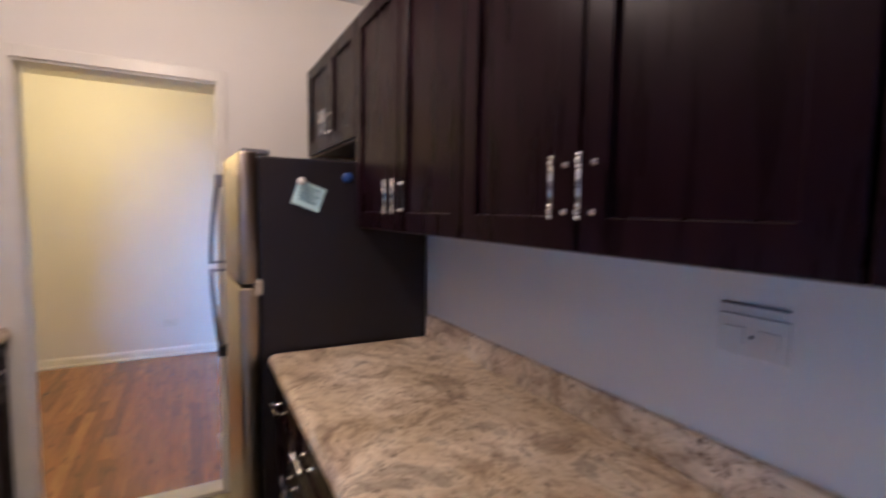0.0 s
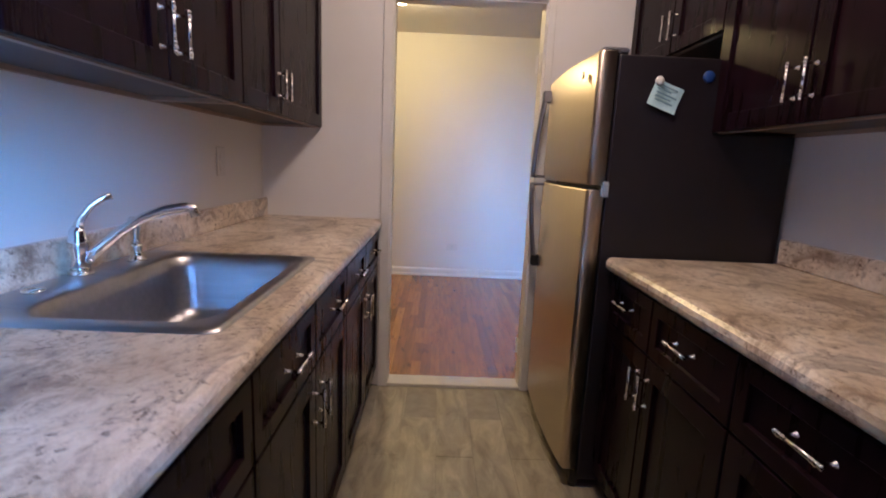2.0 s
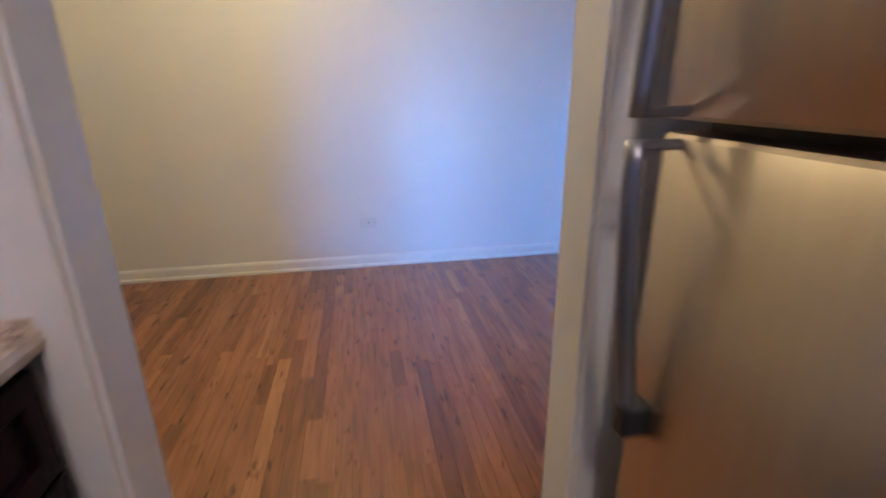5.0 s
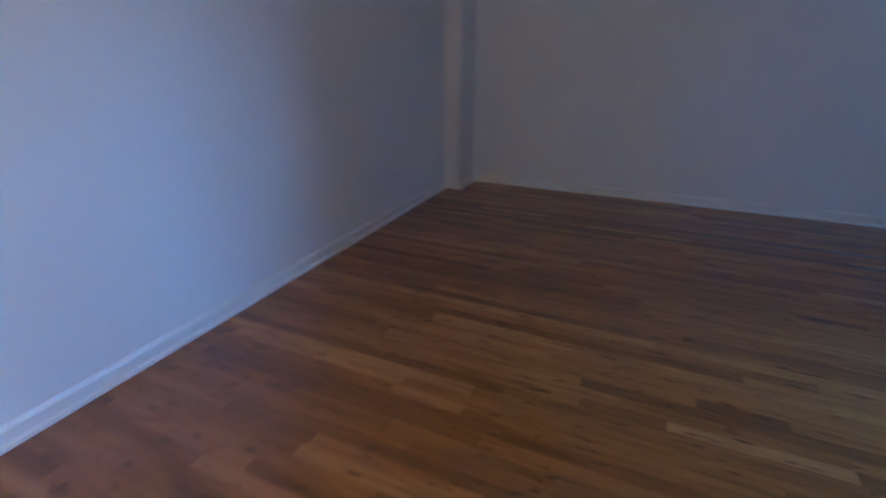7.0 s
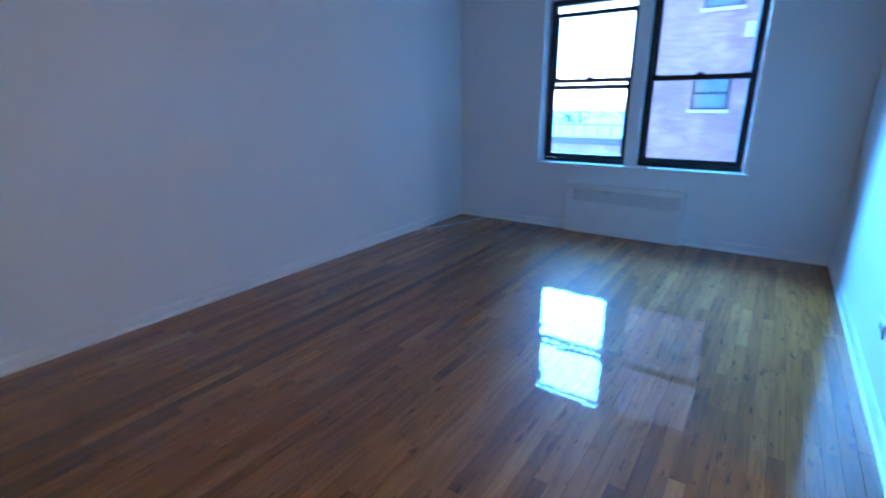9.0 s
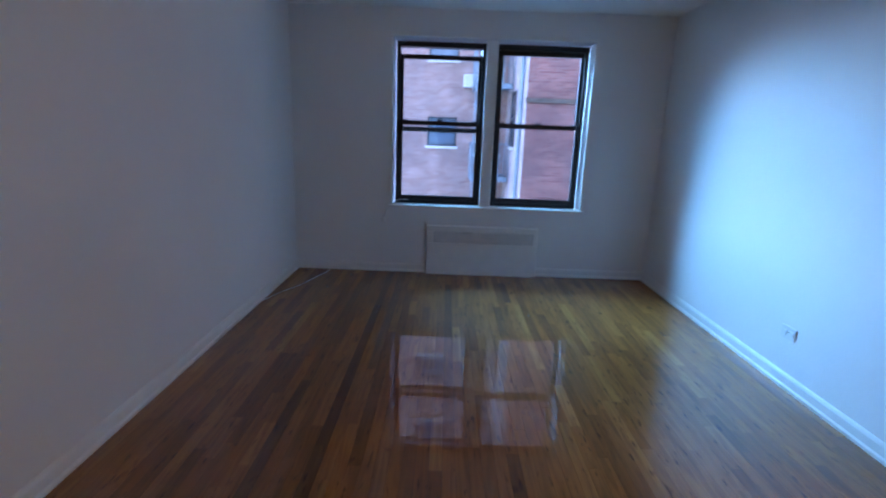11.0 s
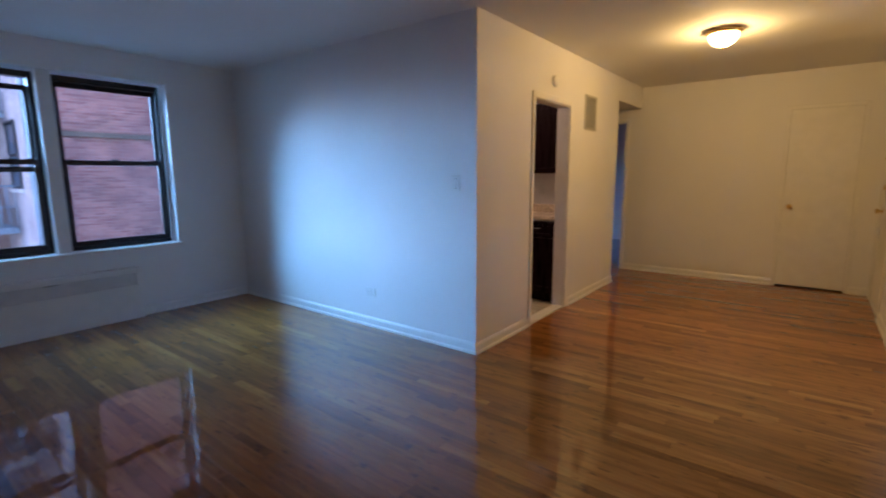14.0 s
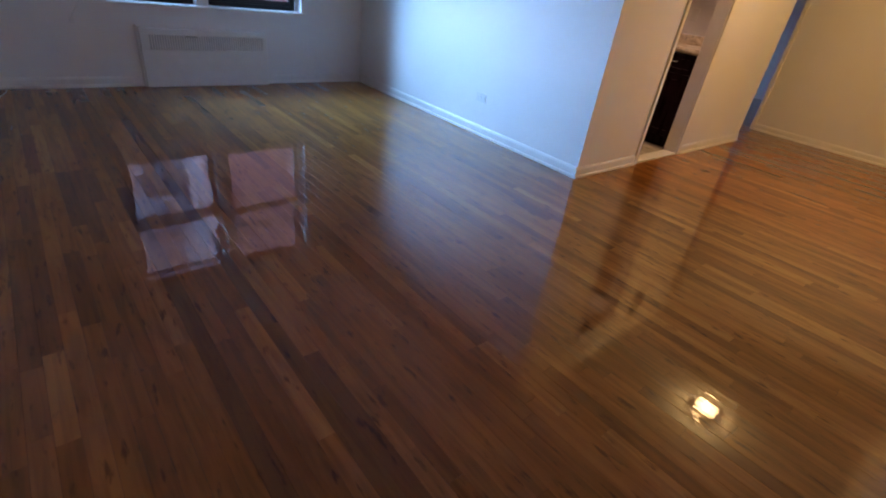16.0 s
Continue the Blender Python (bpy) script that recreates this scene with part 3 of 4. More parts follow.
def base_unit(side, y0, y1, cols, sunk=False, label=""):
    """A base cabinet from y1 (nearer the window) to y0; side -1 stands at the sink wall."""
    xf, back, s = (-0.811, KL, 1) if side < 0 else (0.098, KR, -1)
    lo, hi = sorted((xf - s * 0.021, back + s * 0.002))
    c = thing("base_cabinet", ((lo + hi) / 2, (y0 + y1) / 2, 0), label or "dark espresso base cabinet with shaker fronts and chrome pulls", "cabinet", "base cabinets")
    if sunk:
        part("body", B((lo, hi, y1 + 0.001, y0 - 0.001, 0.10, 0.68), (lo, hi, y1 + 0.001, y1 + 0.019, 0.68, 0.862), (lo, hi, y0 - 0.019, y0 - 0.001, 0.68, 0.862), (hi - 0.018, hi, y1 + 0.019, y0 - 0.019, 0.68, 0.862)), ESPRESSO, c)
    else:
        part("body", B((lo, hi, y1 + 0.001, y0 - 0.001, 0.10, 0.862)), ESPRESSO, c)
    tk = sorted((xf - s * 0.06, back + s * 0.01))
    part("toe_kick", B((tk[0], tk[1], y1 + 0.001, y0 - 0.001, 0.001, 0.10)), ESPRESSO, c)
    n = len(cols) - 1
    for i in range(n):
        a, b = cols[i + 1] + 0.003, cols[i] - 0.003
        d = shaker("drawer_front", c, xf, s, a, b, 0.695, 0.855, rail=0.038)
        m = (a + b) / 2
        pull(d, (xf, m - 0.040, 0.788), (xf, m + 0.040, 0.788), (s, 0, 0))
        dr = shaker("door", c, xf, s, a, b, 0.112, 0.688)
        yh = (a + 0.028) if (i % 2 == 0 and n > 1) else (b - 0.028)
        pull(dr, (xf, yh, 0.552), (xf, yh, 0.631), (s, 0, 0))
    return c


base_unit(-1, -0.124, -0.99, (-0.13, -0.57, -0.99))
base_unit(-1, -0.99, -1.805, (-0.99, -1.40, -1.805), True, label="dark espresso sink base cabinet with shaker fronts")
base_unit(-1, -1.805, -2.32, (-1.805, -2.32))
base_unit(-1, -2.32, -2.96, (-2.32, -2.96))
base_unit(1, -0.937, -1.642, (-0.937, -1.258, -1.642))
base_unit(1, -1.642, -2.41, (-1.642, -2.065, -2.41))
base_unit(1, -2.41, -3.1, (-2.41, -2.75, -3.1))


def upper_unit(side, y0, y1, z0, cols, top=2.10):
    xf, back, s = (-1.103, KL, 1) if side < 0 else (0.390, KR, -1)
    lo, hi = sorted((xf - s * 0.021, back + s * 0.002))
    c = thing("wall_cabinet", ((lo + hi) / 2, (y0 + y1) / 2, z0), "dark espresso wall cabinet with shaker doors hung above the counter", "cabinet", "wall cabinets")
    part("body", B((lo, hi, y1 + 0.001, y0 - 0.001, z0 + 0.02, top)), ESPRESSO, c)
    part("bottom_panel", B((lo + 0.016, hi - 0.016, y1 + 0.017, y0 - 0.017, z0 + 0.012, z0 + 0.0195)), UNDERSIDE, c, "dull unfinished underside")
    part("light_rail", B((lo, lo + 0.016, y1 + 0.001, y0 - 0.001, z0, z0 + 0.02), (hi - 0.016, hi, y1 + 0.001, y0 - 0.001, z0, z0 + 0.02), (lo + 0.016, hi - 0.016, y1 + 0.001, y1 + 0.017, z0, z0 + 0.02), (lo + 0.016, hi - 0.016, y0 - 0.017, y0 - 0.001, z0, z0 + 0.02)), CARCASS, c)
    for i in range(len(cols) - 1):
        a, b = cols[i + 1] + 0.003, cols[i] - 0.003
        d = shaker("door", c, xf, s, a, b, z0 + 0.004, top - 0.004)
        yh = (a + 0.028) if i % 2 == 0 else (b - 0.028)
        zh = z0 + 0.105
        pull(d, (xf, yh, zh - 0.038), (xf, yh, zh + 0.038), (s, 0, 0))
    return c


upper_unit(-1, KD - 0.004, -1.07, 1.355, (KD - 0.004, -0.73, -1.07))
upper_unit(-1, -1.07, -1.86, 1.355, (-1.07, -1.46, -1.86))
upper_unit(-1, -1.86, -2.75, 1.355, (-1.86, -2.31, -2.75))
upper_unit(1, KD - 0.004, -0.895, 1.675, (KD - 0.004, -0.53, -0.895))
upper_unit(1, -0.895, -1.67, 1.345, (-0.895, -1.30, -1.67))
upper_unit(1, -1.67, -2.40, 1.345, (-1.67, -2.035, -2.40))
upper_unit(1, -2.40, -3.1, 1.345, (-2.40, -2.75, -3.1))


def counter_profile(xe, xw, s):
    """Section of a post-formed worktop from its rolled front edge to the wall; s points from the edge to the wall."""
    pts = [(xe + s * 0.02, 0.866)]
    for k in range(7):
        a = radians(-90 - 30 * k)
        pts.append((xe + s * 0.022 + s * 0.022 * math.cos(a), 0.890 + 0.024 * math.sin(a)))
    return pts + [(xe + s * 0.05, 0.914), (xw, 0.914), (xw, 0.866)]


def extrude_y(bm, prof, y0, y1):
    return loft(bm, [[Vector((x, y, z)) for x, z in prof] for y in (y0, y1)])


SINK = (-1.122, -1.46, 0.25, 0.325)
wt = bmesh.new()
lprof = counter_profile(-0.794, KL + 0.001, -1)
extrude_y(wt, lprof, KD - 0.001, -1.18)
extrude_y(wt, lprof, -1.75, -2.96)
extrude_y(wt, counter_profile(-0.794, -0.902, -1), -1.18, -1.75)
B((KL + 0.001, -1.272, -1.75, -1.18, 0.866, 0.914), bm=wt)
worktop_left = thing("worktop", (-1.05, -1.5, 0.866), "beige and grey granite-look laminate worktop with a rolled edge", "worktop", "worktops")
part("top", wt, LAMINATE, worktop_left)
part("backsplash", B((KL + 0.001, KL + 0.024, -2.96, KD - 0.001, 0.914, 1.002), bevel=0.006, seg=2), LAMINATE, worktop_left)
worktop_right = thing("worktop", (0.38, -2.0, 0.866), "beige and grey granite-look laminate worktop with a rolled edge", "worktop", "worktops")
part("top", extrude_y(bmesh.new(), counter_profile(0.074, KR - 0.001, 1), -0.929, -3.1), LAMINATE, worktop_right)
part("backsplash", B((KR - 0.024, KR - 0.001, -3.1, -0.929, 0.914, 1.002), bevel=0.006, seg=2), LAMINATE, worktop_right)

# sink
cx, cy, hx, hy = SINK
sink = thing("kitchen_sink", (cx, cy, 0.75), "single-bowl brushed stainless steel drop-in sink", "sink")
bm = bmesh.new()
bx_, by_ = cx + 0.035, cy
loft(bm, [rrect(cx, cy, hx, hy, 0.03, 0.9145), rrect(cx, cy, hx - 0.003, hy - 0.003, 0.03, 0.9195), rrect(cx, cy, hx - 0.012, hy - 0.012, 0.028, 0.921),
          rrect(bx_, by_, 0.180, 0.285, 0.075, 0.9195), rrect(bx_, by_, 0.172, 0.277, 0.07, 0.913), rrect(bx_, by_, 0.165, 0.27, 0.065, 0.88),
          rrect(bx_, by_, 0.148, 0.253, 0.06, 0.775), rrect(bx_, by_, 0.136, 0.24, 0.055, 0.752), rrect(bx_, by_, 0.10, 0.2, 0.05, 0.742)], cap_start=False)
part("bowl", bm, STEEL, sink, "", True)
part("drain", lathe((bx_, by_, 0.742), (0, 0, 1), [(0.0, 0.045), (0.003, 0.045), (0.004, 0.03), (0.0015, 0.028), (0.001, 0.004)], 20), CHROME, sink, "chrome drain strainer", True)

TX, TY = -1.34, -1.45
tap = thing("kitchen_tap", (TX, TY, 0.921), "single-lever chrome kitchen tap on the sink rim", "tap")
part("base_flange", lathe((TX, TY, 0.9205), (0, 0, 1), [(0, 0.027), (0.004, 0.027), (0.009, 0.022)], 20), CHROME, tap, "", True)
part("tap_body", lathe((TX, TY, 0.928), (0, 0, 1), [(0, 0.020), (0.03, 0.0185), (0.05, 0.0185), (0.056, 0.022), (0.072, 0.022), (0.078, 0.0185), (0.094, 0.0175), (0.104, 0.011)], 18), CHROME, tap, "", True)
part("spout", tube([(TX + 0.012, TY + 0.004, 0.952), (TX + 0.03, TY + 0.012, 0.972), (TX + 0.075, TY + 0.031, 1.018), (TX + 0.12, TY + 0.05, 1.052), (TX + 0.165, TY + 0.066, 1.071), (TX + 0.205, TY + 0.078, 1.078), (TX + 0.223, TY + 0.084, 1.075), (TX + 0.228, TY + 0.086, 1.056)],
                   [0.0125, 0.012, 0.0115, 0.011, 0.011, 0.0115, 0.0125, 0.0125], 12), CHROME, tap, "", True)
part("lever", tube([(TX, TY, 1.022), (TX + 0.008, TY + 0.004, 1.05), (TX + 0.024, TY + 0.015, 1.078), (TX + 0.044, TY + 0.03, 1.096), (TX + 0.058, TY + 0.04, 1.101)], [0.012, 0.0085, 0.007, 0.0075, 0.0085], 10, flat=0.7), CHROME, tap, "", True)
spray = thing("side_sprayer", (-1.312, -1.287, 0.921), "chrome side sprayer standing beside the tap", "sprayer")
part("sprayer_base", lathe((-1.312, -1.287, 0.9205), (0, 0, 1), [(0, 0.024), (0.005, 0.023), (0.012, 0.015), (0.03, 0.0125), (0.038, 0.015), (0.044, 0.014)], 16), CHROME, spray, "", True)
part("spray_head", lathe((-1.312, -1.287, 0.958), (0.02, -0.03, 1), [(0, 0.010), (0.02, 0.011), (0.045, 0.0135), (0.06, 0.016), (0.072, 0.0165), (0.079, 0.011)], 16), CHROME, spray, "", True)
cap = thing("sink_hole_cover", (-1.325, -1.60, 0.921), "small round chrome cover on the sink rim", "hole cover")
part("disc", lathe((-1.325, -1.60, 0.9205), (0, 0, 1), [(0, 0.021), (0.003, 0.021), (0.006, 0.016), (0.007, 0.004)], 18), CHROME, cap, "", True)


def plate(name, c, n, w, h, label, kind_of, slots=()):
    """Wall plate at c, facing n along x or y; slots are (across, up, half width, half height)."""
    c, n = Vector(c), Vector(n)
    u = Vector((0, 0, 1)).cross(n)
    ob = thing(name, c, label, kind_of)

    def slab(a0, a1, b0, b1, d0, d1):
        p, q = c + u * a0 + n * d0, c + u * a1 + n * d1
        return (*sorted((p.x, q.x)), *sorted((p.y, q.y)), c.z + b0, c.z + b1)
    part("cover_plate", B(slab(-w / 2, w / 2, -h / 2, h / 2, 0.0005, 0.006), bevel=0.002), WHITE_PLASTIC, ob)
    for a, b, hw, hh, nm in slots:
        m = DARK if nm == "slot" else WHITE_PLASTIC
        part(nm, B(slab(a - hw, a + hw, b - hh, b + hh, 0.0058, 0.0068 if nm == "slot" else 0.010)), m, ob)
    return ob


SOCKETS = [(-0.028, 0, 0.016, 0.014, "socket"), (0.028, 0, 0.016, 0.014, "socket"), (0.0, 0.0, 0.003, 0.003, "slot")]
plate("outlet", (KL, -0.575, 1.178), (1, 0, 0), 0.072, 0.116, "white outlet plate above the sink counter", "outlet", [(0, 0.022, 0.014, 0.015, "socket"), (0, -0.022, 0.014, 0.015, "socket")])
plate("outlet", (KR, -2.147, 1.205), (-1, 0, 0), 0.116, 0.072, "white outlet plate above the counter", "outlet", SOCKETS)
plate("outlet", (XB, -1.127, 0.322), (1, 0, 0), 0.116, 0.075, "white outlet plate low on the living room wall", "outlet", SOCKETS)
plate("outlet", (-0.335, D, 0.323), (0, -1, 0), 0.116, 0.072, "white painted-over outlet plate low on the wall", "outlet", SOCKETS)
plate("light_switch", (XB, -0.18, 1.286), (1, 0, 0), 0.072, 0.116, "white toggle light switch near the wall corner", "light switch", [(0, 0.0, 0.006, 0.013, "toggle"), (0, 0.035, 0.003, 0.003, "slot"), (0, -0.035, 0.003, 0.003, "slot")])

wb = thing("wall_bar", (KR, -2.147, 1.25), "thin dark bar on the wall above an outlet", "bracket")
part("bar", B((KR - 0.007, KR - 0.0005, -2.203, -2.092, 1.256, 1.2605), bevel=0.002), GREY_HANDLE, wb)

# fridge
fr = thing("refrigerator", (0.36, -0.58, 0), "stainless top-freezer refrigerator with black sides", "refrigerator")
FY0, FY1 = -0.912, -0.215
part("body", B((0.055, KR - 0.015, FY0, FY1, 0.04, 1.584), bevel=0.006, seg=2), FRIDGE_BLACK, fr, "black textured steel cabinet")
part("kick_grille", B((0.03, 0.06, FY0 + 0.01, FY1 - 0.01, 0.02, 0.075), bevel=0.003), BLACK_PLASTIC, fr)


def fridge_door(name, z0, z1):
    """A door slab with a gently bowed front and rounded upright edges."""
    bm = bmesh.new()
    ring = [(0.048, FY0), (0.010, FY0)]
    r, n = 0.018, 10
    for k in range(1, 6):
        a = radians(90 * k / 6)
        ring.append((0.008 - r * math.sin(a), FY0 + r * (1 - math.cos(a))))
    for k in range(n + 1):
        f = k / n
        ring.append((-0.010 - 0.016 * math.sin(math.pi * f), FY0 + r + f * (FY1 - FY0 - 2 * r)))
    for k in range(5, 0, -1):
        a = radians(90 * k / 6)
        ring.append((0.008 - r * math.sin(a), FY1 - r * (1 - math.cos(a))))
    ring += [(0.010, FY1), (0.048, FY1)]
    zs = [(z0, 0.005), (z0 + 0.005, 0.0), (z1 - 0.005, 0.0), (z1, 0.005)]
    loft(bm, [[Vector((x + ins * (1 if x < 0.04 else 0), y, z)) for x, y in ring] for z, ins in zs])
    ob = part(name, bm, FRIDGE_STEEL, fr, "brushed stainless door")
    for p in ob.data.polygons:
        p.use_smooth = abs(p.normal.z) < 0.2 and p.normal.x < 0.5
    return ob


dz = fridge_door("freezer_door", 1.158, 1.594)
dl = fridge_door("fridge_door", 0.085, 1.142)


def fridge_handle(parent, z_foot, z_free):
    """A slim bar that leaves the door at its foot and stands off most where the two doors meet."""
    y = FY1 - 0.05
    n = 12
    pts = []
    for k in range(n):
        f = k / (n - 1)
        pts.append((-0.036 - 0.034 * math.sin(math.pi / 2 * f), y, z_foot + f * (z_free - z_foot)))
    part("handle", tube(pts, [0.0105 - 0.002 * k / (n - 1) for k in range(n)], 10, flat=1.3), GREY_HANDLE, parent, "long curved grey handle", True)
    lo, hi = sorted((z_free, z_free + (0.012 if z_foot > z_free else -0.012)))
    part("handle_stay", B((-0.068, -0.012, y - 0.007, y + 0.007, lo, hi), bevel=0.003), GREY_HANDLE, parent)
    low = z_foot < z_free
    part("handle_cap", B((-0.050, -0.008, y - 0.015, y + 0.015, z_foot - 0.028, z_foot + 0.026), bevel=0.006), BLACK_PLASTIC if low else GREY_HANDLE, parent, "black plastic foot" if low else "")


fridge_handle(dz, 1.53, 1.162)
fridge_handle(dl, 0.765, 1.138)
part("door_hinge", B((0.035, 0.062, FY0 - 0.012, FY0 - 0.002, 1.117, 1.172), bevel=0.003), CHROME, fr, "steel centre hinge")
part("top_hinge", B((0.0, 0.09, FY0 + 0.004, FY0 + 0.06, 1.585, 1.606), bevel=0.006), GREY_HANDLE, fr, "grey hinge cover")
part("foot", lathe((0.05, FY0 + 0.03, 0.0), (0, 0, 1), [(0, 0.018), (0.03, 0.018), (0.045, 0.01)], 12), BLACK_PLASTIC, fr)
part("foot", lathe((0.05, FY1 - 0.03, 0.0), (0, 0, 1), [(0, 0.018), (0.03, 0.018), (0.045, 0.01)], 12), BLACK_PLASTIC, fr)
part("foot", lathe((0.6, FY0 + 0.03, 0.0), (0, 0, 1), [(0, 0.018), (0.03, 0.018), (0.045, 0.01)], 12), BLACK_PLASTIC, fr)
part("foot", lathe((0.6, FY1 - 0.03, 0.0), (0, 0, 1), [(0, 0.018), (0.03, 0.018), (0.045, 0.01)], 12), BLACK_PLASTIC, fr)
part("badge", lathe((-0.026, -0.81, 1.53), (-1, 0, 0), [(0, 0.012), (0.004, 0.012), (0.005, 0.008)], 14), CHROME, dz, "small round metal badge")

# note and magnets on the fridge side
nt_ = thing("paper_note", (0.216, FY0, 1.457), "pale blue printed note held by a magnet on the fridge", "note")
bm = bmesh.new()
rot = Matrix.Rotation(radians(20), 3, "Y")
grid = []
for i in range(7):
    row = []
    for k in range(6):
        u, v = -0.05 + 0.10 * i / 6, -0.043 + 0.086 * k / 5
        p = rot @ Vector((u, 0, v))
        bend = 0.006 + 0.012 * max(0, -v / 0.05) ** 2 + 0.002 * math.sin(9 * i / 6)
        row.append(bm.verts.new((0.216 + p.x, FY0 - bend, 1.455 + p.z)))
    grid.append(row)
for i in range(6):
    for k in range(5):
        bm.faces.new((grid[i][k], grid[i + 1][k], grid[i + 1][k + 1], grid[i][k + 1]))
sheet = part("sheet", bm, PAPER, nt_)
md = sheet.modifiers.new("thickness", "SOLIDIFY")
md.thickness = 0.0006
bm = bmesh.new()
for i, (w0, w1) in enumerate(((-0.038, 0.03), (-0.038, 0.012), (-0.036, 0.036), (-0.036, 0.02), (-0.03, 0.03))):
    v = 0.026 - 0.012 * i
    p = [rot @ Vector((u, 0, vv)) for u, vv in ((w0, v), (w1, v), (w1, v + 0.005), (w0, v + 0.005))]
    b_ = 0.0112 + 0.012 * max(0, -v / 0.05) ** 2
    bm.faces.new([bm.verts.new((0.216 + q.x, FY0 - b_, 1.455 + q.z)) for q in p])
part("print_line", bm, INK, nt_, "faded lines of print")
mg = thing("fridge_magnet", (0.191, FY0, 1.505), "round white magnet holding the note", "magnet")
part("disc", lathe((0.191, FY0 - 0.007, 1.505), (0, -1, 0), [(0, 0.014), (0.005, 0.014), (0.008, 0.010)], 18), WHITE_PLASTIC, mg, "", True)
mg2 = thing("fridge_magnet", (0.355, FY0, 1.525), "round blue magnet on the fridge side", "magnet")
part("disc", lathe((0.355, FY0 - 0.0005, 1.525), (0, -1, 0), [(0, 0.019), (0.004, 0.019), (0.007, 0.014)], 18), BLUE_MAGNET, mg2, "", True)


# ---- lamps ----
def dome_lamp(x, y, label):
    l = thing("ceiling_lamp", (x, y, H), label, "ceiling lamp", "flush ceiling lamps")
    part("base_ring", lathe((x, y, H), (0, 0, -1), [(0.0, 0.128), (0.012, 0.135), (0.026, 0.131), (0.034, 0.121), (0.036, 0.104)], 40), BRASS, l, "antique brass rim", True)
    prof = [(0.03 + 0.10 * math.sin(radians(a)), 0.110 * math.cos(radians(a))) for a in range(0, 91, 10)]
    bm = bmesh.new()
    rings = [[Vector((x + r * math.cos(2 * math.pi * k / 40), y + r * math.sin(2 * math.pi * k / 40), H - d)) for k in range(40)] for d, r in [(d, max(r, 0.004)) for d, r in prof]]
    loft(bm, rings, cap_start=False)
    g = part("shade", bm, LAMP_GLASS, l, "glowing opal glass dome", True)
    g.visible_shadow = False
    part("finial", lathe((x, y, H - 0.128), (0, 0, -1), [(0, 0.006), (0.006, 0.010), (0.012, 0.008), (0.018, 0.003)], 12), BRASS, l, "", True)
    return l


dome_lamp(-0.854, 1.242, "lit flush dome lamp with brass rim on the foyer ceiling")
dome_lamp(-0.35, -1.45, "lit flush dome lamp on the kitchen ceiling")

# ---- foyer things ----
vent = thing("wall_vent", (-1.303, 0, 1.80), "grey painted metal air vent high on the wall", "vent")
VX0, VX1, VZ0, VZ1 = -1.462, -1.146, 1.80, 2.152
part("frame", B((VX0, VX0 + 0.025, 0.0005, 0.010, VZ0, VZ1), (VX1 - 0.025, VX1, 0.0005, 0.010, VZ0, VZ1), (VX0 + 0.025, VX1 - 0.025, 0.0005, 0.010, VZ0, VZ0 + 0.025), (VX0 + 0.025, VX1 - 0.025, 0.0005, 0.010, VZ1 - 0.025, VZ1), bevel=0.002), GRILLE, vent)
# Dark sheet on the closed wall: the unlit duct's shade as colour.
part("backing", B((VX0 + 0.025, VX1 - 0.025, 0.0005, 0.002, VZ0 + 0.025, VZ1 - 0.025)), DARK, vent)
for k in range(15):
    z = VZ0 + 0.029 + k * 0.0198
    bm = bmesh.new()
    loft(bm, [[Vector((x, 0.003, z + 0.012)), Vector((x, 0.0085, z)), Vector((x, 0.0095, z + 0.002)), Vector((x, 0.004, z + 0.014))] for x in (VX0 + 0.025, VX1 - 0.025)])
    part("slat", bm, GRILLE, vent)

chime = thing("door_chime", (-0.415, 0, 2.175), "round painted-over disc above the kitchen doorway", "chime")
part("disc", lathe((-0.415, 0.0005, 2.175), (0, 1, 0), [(0, 0.052), (0.012, 0.052), (0.02, 0.044), (0.022, 0.02)], 26), WALL, chime, "", True)


def knob(parent, c, out, rose=0.026):
    bm = lathe(c, out, [(0.0, rose), (0.006, rose), (0.009, 0.011), (0.026, 0.010), (0.034, 0.022), (0.046, 0.027), (0.056, 0.024), (0.06, 0.012)], 18)
    return part("door_knob", bm, BRASS, parent, "worn brass knob", True)


door_1 = thing("door_1", (FARX, 1.97, 0), "closed flush white closet door with brass knob", "door", "", "structure")
part("door_leaf", B((FARX - 0.042, FARX - 0.004, 1.6562, 2.2888, 0.022, 2.0538), bevel=0.002), TRIM, door_1)
knob(door_1, (FARX - 0.004, 1.722, 0.955), (1, 0, 0))
solid("trim_casing_closet", B((FARX, FARX + 0.012, 1.613, 1.655, 0, 2.097), (FARX, FARX + 0.012, 2.29, 2.332, 0, 2.097), (FARX, FARX + 0.012, 1.655, 2.29, 2.055, 2.097), bevel=0.003), TRIM,
      "cream painted closet door casing", "casing", "structure")
door_2 = thing("door_2", (-2.53, ENTRY_Y, 0), "closed white painted metal entry door with brass locks", "door", "", "structure")
part("door_leaf", B((-2.965, -2.095, ENTRY_Y + 0.006, ENTRY_Y + 0.05, 0.015, 2.025), bevel=0.002), TRIM, door_2)
knob(door_2, (-2.87, ENTRY_Y + 0.006, 0.95), (0, -1, 0))
part("deadbolt", lathe((-2.87, ENTRY_Y + 0.006, 1.48), (0, -1, 0), [(0, 0.03), (0.012, 0.028), (0.014, 0.010), (0.03, 0.009), (0.034, 0.004)], 18), BRASS, door_2, "brass deadbolt turn", True)
part("peephole", lathe((-2.53, ENTRY_Y + 0.006, 1.55), (0, -1, 0), [(0, 0.012), (0.005, 0.012), (0.007, 0.006)], 14), BRASS, door_2, "", True)
